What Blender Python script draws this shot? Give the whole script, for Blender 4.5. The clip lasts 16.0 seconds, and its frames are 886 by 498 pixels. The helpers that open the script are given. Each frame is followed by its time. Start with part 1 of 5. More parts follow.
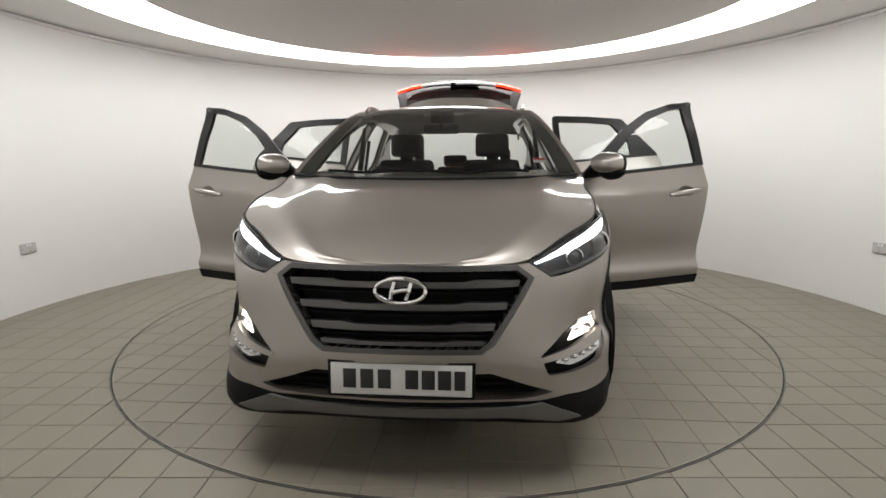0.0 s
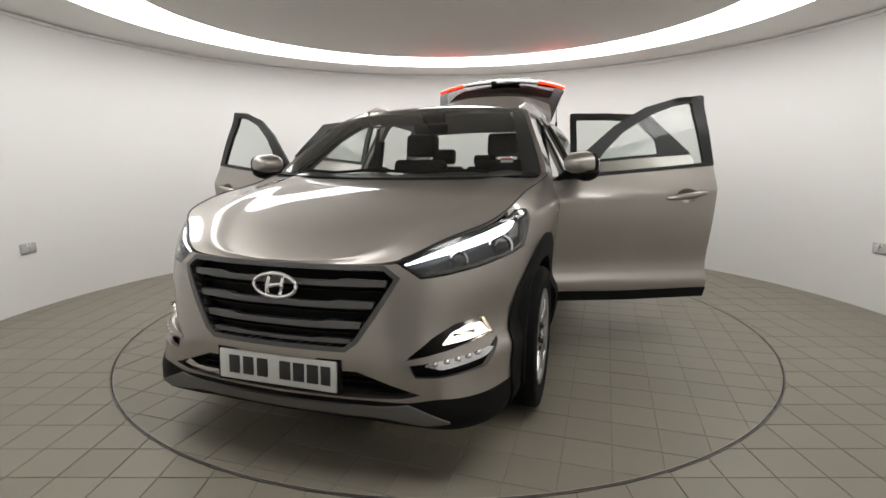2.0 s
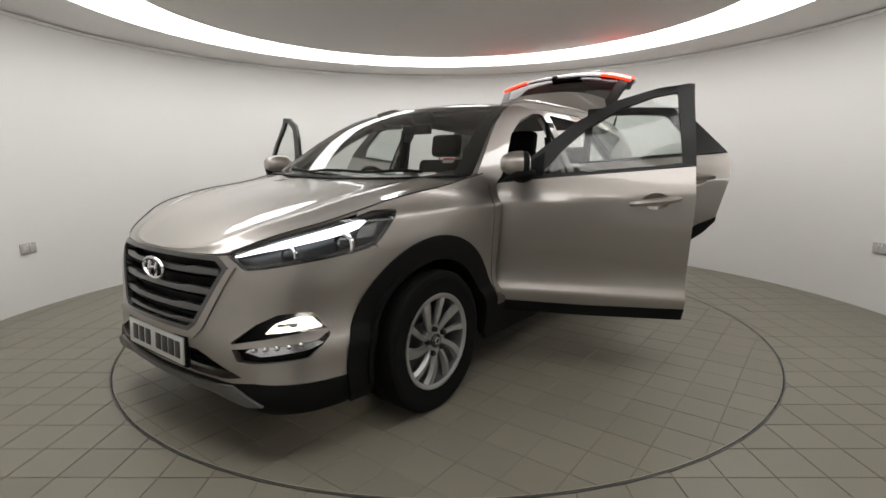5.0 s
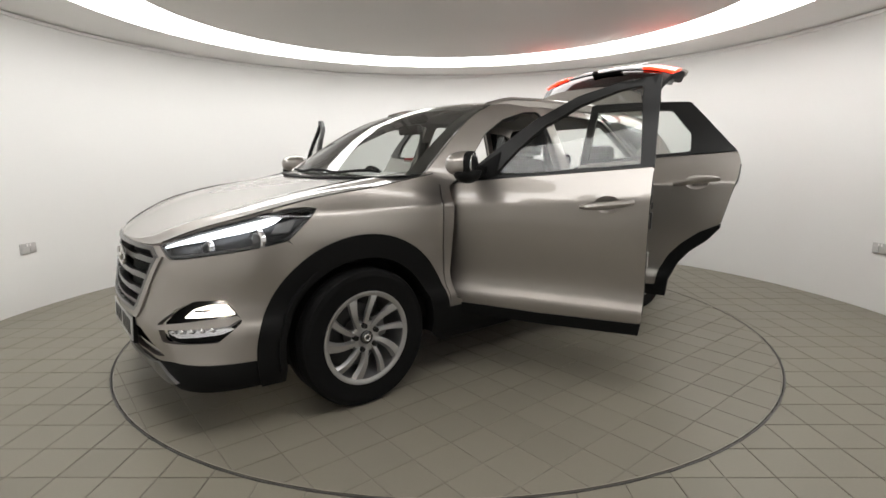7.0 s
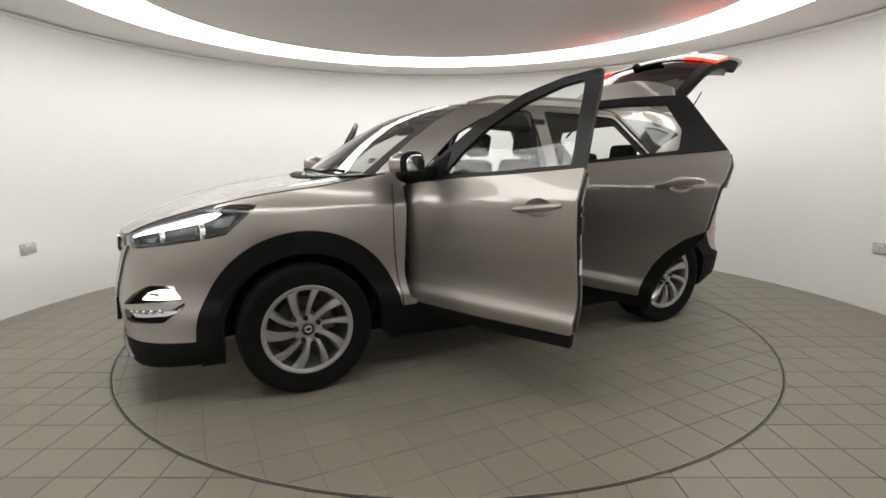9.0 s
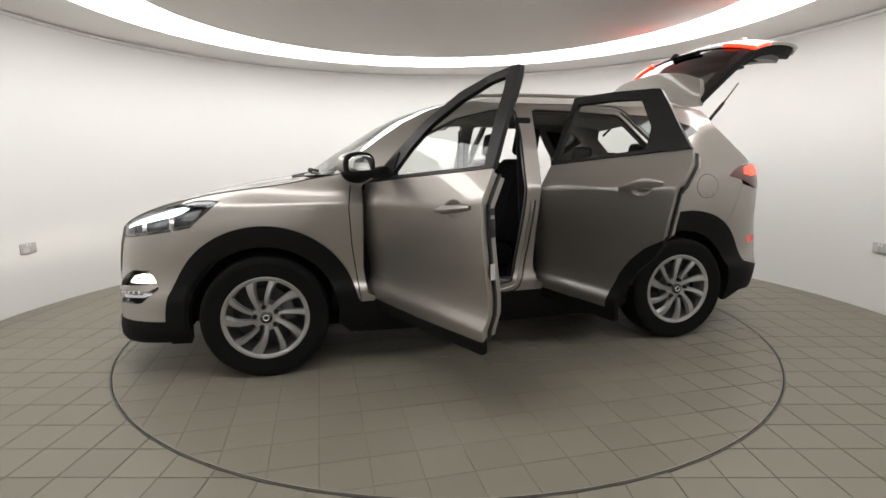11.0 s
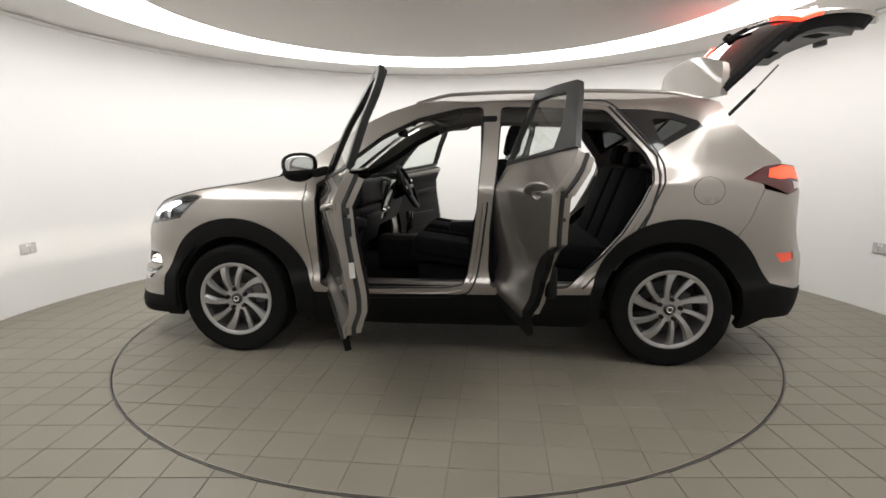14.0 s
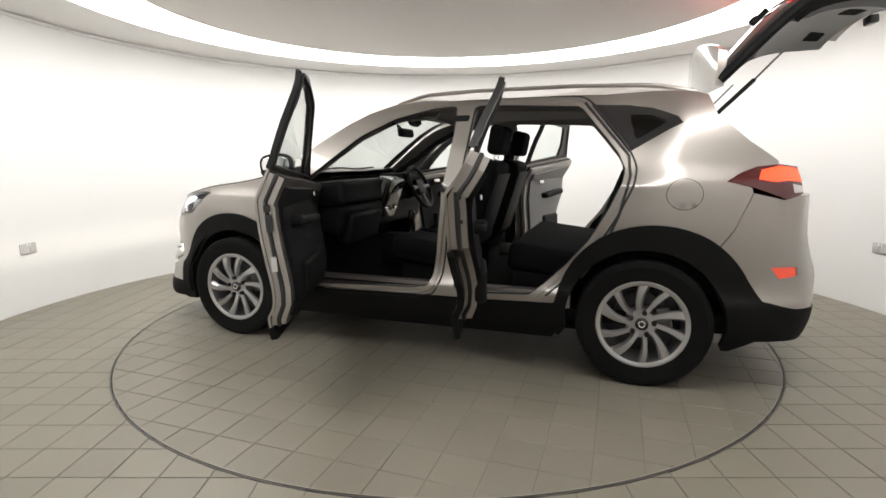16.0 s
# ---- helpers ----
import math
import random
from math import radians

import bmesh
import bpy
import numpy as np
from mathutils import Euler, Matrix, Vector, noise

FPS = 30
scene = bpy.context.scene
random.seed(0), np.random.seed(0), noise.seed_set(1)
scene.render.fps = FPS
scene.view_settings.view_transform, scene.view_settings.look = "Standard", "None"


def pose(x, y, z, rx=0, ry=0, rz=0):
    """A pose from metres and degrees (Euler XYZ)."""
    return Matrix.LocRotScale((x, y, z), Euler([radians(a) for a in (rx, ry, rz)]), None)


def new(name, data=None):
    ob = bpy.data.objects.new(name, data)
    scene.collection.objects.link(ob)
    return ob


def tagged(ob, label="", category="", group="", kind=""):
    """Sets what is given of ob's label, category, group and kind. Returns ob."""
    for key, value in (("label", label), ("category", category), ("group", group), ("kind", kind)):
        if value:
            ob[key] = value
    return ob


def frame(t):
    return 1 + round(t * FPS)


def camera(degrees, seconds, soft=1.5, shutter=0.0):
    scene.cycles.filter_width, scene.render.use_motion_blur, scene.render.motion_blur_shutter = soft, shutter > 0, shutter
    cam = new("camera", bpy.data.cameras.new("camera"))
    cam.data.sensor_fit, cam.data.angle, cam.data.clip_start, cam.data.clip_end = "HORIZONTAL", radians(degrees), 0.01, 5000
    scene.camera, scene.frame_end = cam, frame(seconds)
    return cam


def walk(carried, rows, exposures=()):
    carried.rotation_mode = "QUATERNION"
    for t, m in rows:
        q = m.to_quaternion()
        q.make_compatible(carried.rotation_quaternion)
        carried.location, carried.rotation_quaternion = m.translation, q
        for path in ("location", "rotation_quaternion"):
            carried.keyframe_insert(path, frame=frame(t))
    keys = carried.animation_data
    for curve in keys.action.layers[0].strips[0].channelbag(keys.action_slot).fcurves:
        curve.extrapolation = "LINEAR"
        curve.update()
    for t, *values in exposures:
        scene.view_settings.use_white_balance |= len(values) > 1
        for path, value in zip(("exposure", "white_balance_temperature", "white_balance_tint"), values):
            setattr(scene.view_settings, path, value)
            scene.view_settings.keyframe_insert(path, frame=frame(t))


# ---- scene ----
from mathutils.geometry import delaunay_2d_cdt

cam = camera(82.34, 16.0, soft=1.6)
EYE = (0, -3.905, 1.206)
CAM_POSE = pose(*EYE, 90 - 9.726, 0, 0.338) @ pose(0, 0, 0, 0, 0, -0.209)
walk(cam, [(0, CAM_POSE), (16.0, CAM_POSE)], exposures=[(0, .05), (2.0, -.08), (3.5, -.36), (4.2, -.42), (6.4, .08), (9.0, .09), (12.5, .18), (14.5, .33), (16.0, .53)])

# ---- world and light ----
world = bpy.data.worlds.new("world")
world.use_nodes = True
world.node_tree.nodes["Background"].inputs["Color"].default_value = (.9, .93, 1, 1)
world.node_tree.nodes["Background"].inputs["Strength"].default_value = 0.02
scene.world = world
RING_GLOW = 5.9


# ---- materials ----
def mat(name, color, rough=.5, metal=0.0, coat=0.0, bump=0.0, scale=60.0, vary=.06, spec=.5, glow=0.0, coat_rough=.03, big=3.0, rv=.06):
    """A painted, plastic or metal surface: mottled at two scales, with a fine relief."""
    m = bpy.data.materials.new(name)
    m.use_nodes = True
    nt, b = m.node_tree, m.node_tree.nodes["Principled BSDF"]
    b.inputs["Roughness"].default_value, b.inputs["Metallic"].default_value = rough, metal
    b.inputs["Coat Weight"].default_value, b.inputs["Coat Roughness"].default_value = coat, coat_rough
    b.inputs["Specular IOR Level"].default_value = spec
    co = nt.nodes.new("ShaderNodeTexCoord")
    fine, wide = nt.nodes.new("ShaderNodeTexNoise"), nt.nodes.new("ShaderNodeTexNoise")
    fine.inputs["Scale"].default_value, wide.inputs["Scale"].default_value = scale, big
    fine.inputs["Detail"].default_value = wide.inputs["Detail"].default_value = 4
    for n in (fine, wide):
        nt.links.new(co.outputs["Object"], n.inputs["Vector"])
    add = nt.nodes.new("ShaderNodeMath")
    add.operation = "ADD"
    nt.links.new(fine.outputs["Fac"], add.inputs[0])
    nt.links.new(wide.outputs["Fac"], add.inputs[1])
    ramp = nt.nodes.new("ShaderNodeMapRange")
    ramp.inputs["From Min"].default_value, ramp.inputs["From Max"].default_value = .6, 1.4
    ramp.inputs["To Min"].default_value, ramp.inputs["To Max"].default_value = 1 - vary, 1 + vary
    nt.links.new(add.outputs[0], ramp.inputs["Value"])
    mul = nt.nodes.new("ShaderNodeVectorMath")
    mul.operation = "SCALE"
    mul.inputs[0].default_value = color
    nt.links.new(ramp.outputs["Result"], mul.inputs["Scale"])
    nt.links.new(mul.outputs["Vector"], b.inputs["Base Color"])
    rr = nt.nodes.new("ShaderNodeMapRange")
    rr.inputs["To Min"].default_value, rr.inputs["To Max"].default_value = max(rough - rv, .01), rough + rv
    nt.links.new(wide.outputs["Fac"], rr.inputs["Value"])
    nt.links.new(rr.outputs["Result"], b.inputs["Roughness"])
    if bump:
        bp = nt.nodes.new("ShaderNodeBump")
        bp.inputs["Strength"].default_value, bp.inputs["Distance"].default_value = bump, .002
        nt.links.new(fine.outputs["Fac"], bp.inputs["Height"])
        nt.links.new(bp.outputs["Normal"], b.inputs["Normal"])
    if glow:
        b.inputs["Emission Color"].default_value, b.inputs["Emission Strength"].default_value = (*color, 1), glow
    return m


def pane_mat(name, tint, gloss=.02):
    """Clear or tinted sheet glass: see-through, with its mirror gloss rising to the edge."""
    m = bpy.data.materials.new(name)
    m.use_nodes = True
    nt = m.node_tree
    nt.nodes.remove(nt.nodes["Principled BSDF"])
    out = nt.nodes["Material Output"]
    tr, gl, mix, lw = (nt.nodes.new("ShaderNode" + n) for n in ("BsdfTransparent", "BsdfGlossy", "MixShader", "LayerWeight"))
    lw.inputs["Blend"].default_value = .5
    pw, sc = nt.nodes.new("ShaderNodeMath"), nt.nodes.new("ShaderNodeMath")
    pw.operation, pw.inputs[1].default_value = "POWER", 4.0
    sc.operation, sc.inputs[1].default_value, sc.inputs[2].default_value = "MULTIPLY_ADD", .75, .045
    nt.links.new(lw.outputs["Facing"], pw.inputs[0])
    nt.links.new(pw.outputs[0], sc.inputs[0])
    tr.inputs["Color"].default_value = (*tint, 1)
    gl.inputs["Roughness"].default_value = gloss
    nt.links.new(sc.outputs[0], mix.inputs[0])
    nt.links.new(tr.outputs[0], mix.inputs[1])
    nt.links.new(gl.outputs[0], mix.inputs[2])
    nt.links.new(mix.outputs[0], out.inputs["Surface"])
    return m


def tile_mat(name, color):
    """Matt ceramic floor tile: every tile a little different, scuffed and cloudy."""
    m = mat(name, color, .42, 0, 0, .12, 90, .05, .35, big=1.7)
    nt = m.node_tree
    b = nt.nodes["Principled BSDF"]
    info, mr, mul = nt.nodes.new("ShaderNodeObjectInfo"), nt.nodes.new("ShaderNodeMapRange"), nt.nodes.new("ShaderNodeVectorMath")
    mr.inputs["To Min"].default_value, mr.inputs["To Max"].default_value = .95, 1.04
    mul.operation = "SCALE"
    old = b.inputs["Base Color"].links[0].from_socket
    nt.links.new(info.outputs["Random"], mr.inputs["Value"])
    nt.links.new(old, mul.inputs[0])
    nt.links.new(mr.outputs["Result"], mul.inputs["Scale"])
    nt.links.new(mul.outputs["Vector"], b.inputs["Base Color"])
    return m


WALL = mat("wall_paint", (.79, .785, .77), .6, 0, 0, .06, 140, .015, .3, big=.6)
CEIL = mat("ceiling_paint", (.80, .775, .75), .7, 0, 0, .05, 120, .02, .2, big=.7)
SOFFIT = mat("soffit_paint", (.80, .785, .765), .6, 0, 0, .05, 120, .02, .3, big=.7)
TRIM_WHITE = mat("trim_white", (.82, .81, .79), .4, 0, 0, 0, 80, .02)
RING = mat("light_diffuser", (1.0, .985, .965), .5, 0, 0, 0, 40, .0, glow=RING_GLOW)
GROUT_T = mat("grout_worn", (.160, .146, .117), .7, 0, 0, .3, 200, .2, .2)
GROUT = mat("grout", (.115, .105, .085), .8, 0, 0, .3, 200, .15, .2)
TILE = tile_mat("floor_tile", (.196, .180, .143))
TILE_T = tile_mat("turntable_tile", (.184, .168, .134))
RIM_DK = mat("dark_steel", (.10, .095, .09), .5, .3, 0, .05, 150, .1)
RIM_LT = mat("worn_steel", (.27, .25, .215), .45, .3, 0, .05, 150, .12)
DARK_GAP = mat("dark_gap", (.015, .014, .013), .8)
SOCKET = mat("socket_grey", (.50, .49, .48), .4, .1, 0, 0, 60, .03)
PAINT = mat("car_paint", (.325, .299, .277), .41, .86, 1.0, .0, 500, .02, .5, coat_rough=.015, big=2, rv=.015)
BLACK = mat("black_plastic", (.0045, .0045, .0045), .65, 0, 0, .35, 350, .15, .14)
FRAMEB = mat("satin_black", (.008, .008, .008), .42, 0, 0, .1, 300, .1, .3)
GLOSSB = mat("gloss_black", (.012, .012, .013), .12, 0, .6)
RUBBER = mat("tyre_rubber", (.005, .005, .005), .75, 0, 0, .3, 160, .2, .12)
ALLOY = mat("alloy_silver", (.41, .407, .405), .36, .85, .3, 0, 200, .05)
# darkened copy of the alloy, with the shade inside the wheel in its colour
ALLOY_SHADE = mat("alloy_shadow", (.05, .05, .052), .5, .4)
CHROME = mat("chrome", (.82, .82, .83), .07, 1)
GREYBAR = mat("grille_grey", (.08, .078, .077), .3, .5, .3)
SKID = mat("skid_silver", (.14, .137, .132), .45, .5, 0, .08, 200, .05)
GLASS = pane_mat("window_glass", (.80, .84, .82))
TINT = pane_mat("privacy_glass", (.07, .075, .075))
SCREENG = pane_mat("windscreen_glass", (.70, .74, .72))
LENS = pane_mat("lens_clear", (.93, .94, .95))
FABRIC = mat("seat_fabric", (.006, .006, .0065), .9, 0, 0, .5, 420, .2, .06)
CARPET = mat("carpet", (.008, .008, .008), .95, 0, 0, .6, 500, .25, .1)
DASH = mat("dash_plastic", (.0055, .0055, .006), .6, 0, 0, .3, 400, .12, .16)
HEADLINER = mat("headliner", (.30, .29, .275), .9, 0, 0, .3, 300, .06, .2)
TRIMGREY = mat("trim_grey", (.16, .158, .155), .5, .1, 0, .2, 300, .05)
SEAL = mat("rubber_seal", (.012, .012, .012), .6)
RED = mat("lamp_red", (.06, .002, .003), .15, 0, .8, 0, 60, .05)
RED_LIT = mat("lamp_red_lit", (1.0, .06, .018), .2, 0, .8, 0, 60, .05, glow=1.1)
GATE_RED = mat("gate_lamp_red", (1.0, .035, .012), .2, 0, .8, 0, 60, .05, glow=3.5)
# no lamp: a weak emission stands in for light thrown back by the reflector
RED_REFLEX = mat("reflector_red_glow", (.75, .07, .03), .25, 0, .6, 0, 60, .05, glow=.25)
DRL = mat("running_light", (.93, .96, 1.0), .2, 0, 0, 0, 60, 0, glow=4.2)
BEAM = mat("beam_bulb", (1.0, .93, .80), .5, 0, 0, 0, 60, 0, glow=9000.0)
FOG = mat("fog_bulb", (1.0, .93, .82), .2, 0, 0, 0, 60, 0, glow=2.6)
LAMP_DK = mat("lamp_housing", (.022, .023, .025), .3, .3)
REFLECTOR = mat("reflector", (.75, .75, .77), .1, 1)
PLATE = mat("plate_white", (.55, .55, .54), .35)
INK = mat("plate_black", (.012, .012, .012), .4)
STICKER = mat("sticker_white", (.5, .49, .47), .5)
STICK_RED = mat("sticker_red", (.5, .05, .05), .5)


# ---- mesh helpers ----
def mesh_ob(name, verts, faces, material, parent=None, label="", angle=38, normals=None):
    """A mesh object; normals: the true surface normal of every face corner, where it is known."""
    me = bpy.data.meshes.new(name)
    me.from_pydata(verts, [], faces)
    changed = me.validate()
    me.materials.append(material)
    me.polygons.foreach_set("use_smooth", [True] * len(me.polygons))
    me.set_sharp_from_angle(angle=radians(angle))
    me.update()
    if normals and not changed:
        me.normals_split_custom_set(normals)
    ob = new(name, me)
    if parent:
        ob.parent = parent
    if label:
        tagged(ob, label)
    return ob


def part(name, bm, material, parent=None, label="", angle=38):
    me = bpy.data.meshes.new(name)
    bmesh.ops.recalc_face_normals(bm, faces=bm.faces)
    bm.to_mesh(me)
    bm.free()
    me.materials.append(material)
    me.polygons.foreach_set("use_smooth", [True] * len(me.polygons))
    me.set_sharp_from_angle(angle=radians(angle))
    ob = new(name, me)
    if parent:
        ob.parent = parent
    if label:
        tagged(ob, label)
    return ob


def box_bm(sx_, sy_, sz_, m=None, bevel=.01, seg=2, bm=None):
    """A box with rounded edges, centred, then moved by m."""
    b = bmesh.new()
    bmesh.ops.create_cube(b, size=1, matrix=Matrix.Diagonal((sx_, sy_, sz_, 1)))
    if bevel:
        bmesh.ops.bevel(b, geom=b.edges[:], offset=min(bevel, min(sx_, sy_, sz_) * .45), segments=seg, profile=.6, affect="EDGES")
    if m:
        bmesh.ops.transform(b, matrix=m, verts=b.verts)
    if bm is None:
        return b
    me = bpy.data.meshes.new("tmp")
    b.to_mesh(me)
    b.free()
    bm.from_mesh(me)
    bpy.data.meshes.remove(me)
    return bm


def lathe(profile, seg=48, axis="y", close=False):
    """A turned solid from (radius, height) rows, round y or z."""
    vs, fs, n = [], [], len(profile)
    for i in range(seg):
        a = 2 * math.pi * i / seg
        for r, h in profile:
            vs.append((r * math.cos(a), h, r * math.sin(a)) if axis == "y" else (r * math.cos(a), r * math.sin(a), h))
    for i in range(seg):
        j = (i + 1) % seg
        for k in range(n if close else n - 1):
            l = (k + 1) % n
            q = (i * n + k, i * n + l, j * n + l, j * n + k)
            fs.append(q if axis == "y" else q[::-1])
    return vs, fs


def tube(points, r, seg=8, closed=False):
    """A round bar along points."""
    vs, fs, n = [], [], len(points)
    P = [Vector(q) for q in points]
    up = Vector((0, 0, 1))
    for i, q in enumerate(P):
        a, b = P[(i - 1) % n if closed else max(i - 1, 0)], P[(i + 1) % n if closed else min(i + 1, n - 1)]
        d = (b - a).normalized()
        u = d.cross(up if abs(d.z) < .95 else Vector((1, 0, 0))).normalized()
        w = u.cross(d)
        for k in range(seg):
            g = 2 * math.pi * k / seg
            vs.append(tuple(q + u * (r * math.cos(g)) + w * (r * math.sin(g))))
    for i in range(n if closed else n - 1):
        j = (i + 1) % n
        for k in range(seg):
            l = (k + 1) % seg
            fs.append((i * seg + k, i * seg + l, j * seg + l, j * seg + k))
    if not closed:
        fs.append(tuple(range(seg))[::-1])
        fs.append(tuple((n - 1) * seg + k for k in range(seg)))
    return vs, fs


def inside(q, poly):
    c, (x, y), n = False, q, len(poly)
    for i in range(n):
        (x1, y1), (x2, y2) = poly[i], poly[i - 1]
        if (y1 > y) != (y2 > y) and x < (x2 - x1) * (y - y1) / (y2 - y1) + x1:
            c = not c
    return c


def dense(poly, res):
    out = []
    for (a, b), (c, d) in zip(poly, poly[1:] + poly[:1]):
        n = max(1, int(math.hypot(c - a, d - b) / res + .5))
        out += [(a + (c - a) * k / n, b + (d - b) * k / n) for k in range(n)]
    return out


def rounded(poly, r=.02, n=3):
    """The polygon with its corners cut round."""
    out, m = [], len(poly)
    for i in range(m):
        p0, p1, p2 = Vector(poly[i - 1]), Vector(poly[i]), Vector(poly[(i + 1) % m])
        a, b = p0 - p1, p2 - p1
        k = min(r, a.length * .45, b.length * .45)
        q0, q2 = p1 + a.normalized() * k, p1 + b.normalized() * k
        for j in range(n + 1):
            t = j / n
            out.append(tuple(q0 * (1 - t)**2 + p1 * (2 * t * (1 - t)) + q2 * t * t))
    return out


def skin_point(fn, u, v):
    e = .004
    p0 = Vector(fn(u, v))
    du = Vector(fn(u + e, v)) - Vector(fn(u - e, v))
    dv = Vector(fn(u, v + e)) - Vector(fn(u, v - e))
    n = du.cross(dv)
    return p0, n.normalized() if n.length > 1e-12 else Vector((0, 0, 1))


def panel(name, poly, material, parent, label="", holes=(), thick=.012, res=.04, fn=None, flip=False, lift=0.0, angle=38):
    """A sheet of the body's skin, cut to an outline in (s, z); flip: the same on the other flank."""
    fn = fn or flank
    loops = [dense(list(poly), res)] + [dense(list(h), res) for h in holes]
    if flip:
        loops = [[(-u, v) for u, v in l][::-1] for l in loops]
    pts, edges = [], []
    for l in loops:
        o, n = len(pts), len(l)
        pts += l
        edges += [(o + k, o + (k + 1) % n) for k in range(n)]
    rim = np.array(pts)
    us, zs = [q[0] for q in loops[0]], [q[1] for q in loops[0]]
    u = min(us) + res * .5
    while u < max(us):
        v = min(zs) + res * .5
        while v < max(zs):
            if np.abs(rim - (u, v)).max(axis=1).min() > res * .45 and inside((u, v), loops[0]):
                pts.append((u, v))
            v += res
        u += res
    vs2, _, fs2, *_ = delaunay_2d_cdt([Vector(q) for q in pts], edges, [], 0, 1e-6)
    keep = []
    for f in fs2:
        c = (sum(vs2[i].x for i in f) / len(f), sum(vs2[i].y for i in f) / len(f))
        if inside(c, loops[0]) and not any(inside(c, l) for l in loops[1:]):
            keep.append(tuple(f))
    verts, inner, true_n = [], [], []
    for q in vs2:
        a, n = skin_point(fn, q.x, q.y)
        true_n.append(n)
        verts.append(tuple(a + n * lift))
        inner.append(tuple(a + n * (lift - thick)))
    k, count, faces = len(verts), {}, list(keep)
    for f in keep:
        for i in range(len(f)):
            count[(f[i], f[(i + 1) % len(f)])] = 1
    if thick > 0:
        verts += inner
        faces += [tuple(i + k for i in f[::-1]) for f in keep]
        faces += [(b, a, a + k, b + k) for a, b in count if (b, a) not in count]
    corner = []
    for f in faces:
        if max(f) < k:
            corner += [tuple(true_n[i]) for i in f]
        elif min(f) >= k:
            corner += [tuple(-true_n[i - k]) for i in f]
        else:
            p0, p1, p2 = (Vector(verts[i]) for i in f[:3])
            n = (p1 - p0).cross(p2 - p0)
            corner += [tuple(n.normalized()) if n.length > 1e-12 else (0, 0, 1)] * len(f)
    return mesh_ob(name, verts, faces, material, parent, label, angle, corner)


def sheet(name, rows, material, parent, label="", thick=.01, angle=38):
    """A sheet from rows of points, with thickness towards its back."""
    n, m = len(rows), len(rows[0])
    P = [[Vector(q) for q in r] for r in rows]
    verts, back = [], []
    for i in range(n):
        for j in range(m):
            a = P[min(i + 1, n - 1)][j] - P[max(i - 1, 0)][j]
            b = P[i][min(j + 1, m - 1)] - P[i][max(j - 1, 0)]
            nn = a.cross(b)
            nn = nn.normalized() if nn.length > 1e-9 else Vector((0, 0, 1))
            verts.append(tuple(P[i][j]))
            back.append(tuple(P[i][j] - nn * thick))
    faces = [(i * m + j, (i + 1) * m + j, (i + 1) * m + j + 1, i * m + j + 1) for i in range(n - 1) for j in range(m - 1)]
    k = len(verts)
    if thick:
        faces += [tuple(q + k for q in f[::-1]) for f in faces]
        loop = [j for j in range(m)] + [i * m + m - 1 for i in range(1, n)] + [(n - 1) * m + j for j in range(m - 2, -1, -1)] + [i * m for i in range(n - 2, 0, -1)]
        faces += [(a, b, b + k, a + k) for a, b in zip(loop, loop[1:] + loop[:1])]
        verts += back
    return mesh_ob(name, verts, faces, material, parent, label, angle)


def annulus(name, r0, r1, z0, z1, material, parent=None, label="", seg=128, center=(0, 0)):
    vs, fs = lathe([(r0, z0), (r1, z0), (r1, z1), (r0, z1)], seg, "z", True)
    vs = [(x + center[0], y + center[1], z) for x, y, z in vs]
    return mesh_ob(name, vs, fs, material, parent, label)


# ---- the round room ----
RC = (0.0, -0.10)
ROOM_R, SOFFIT_Z = 3.476, 2.385
BACK = 7.5  # half angle of the camera's opening in the wall, degrees


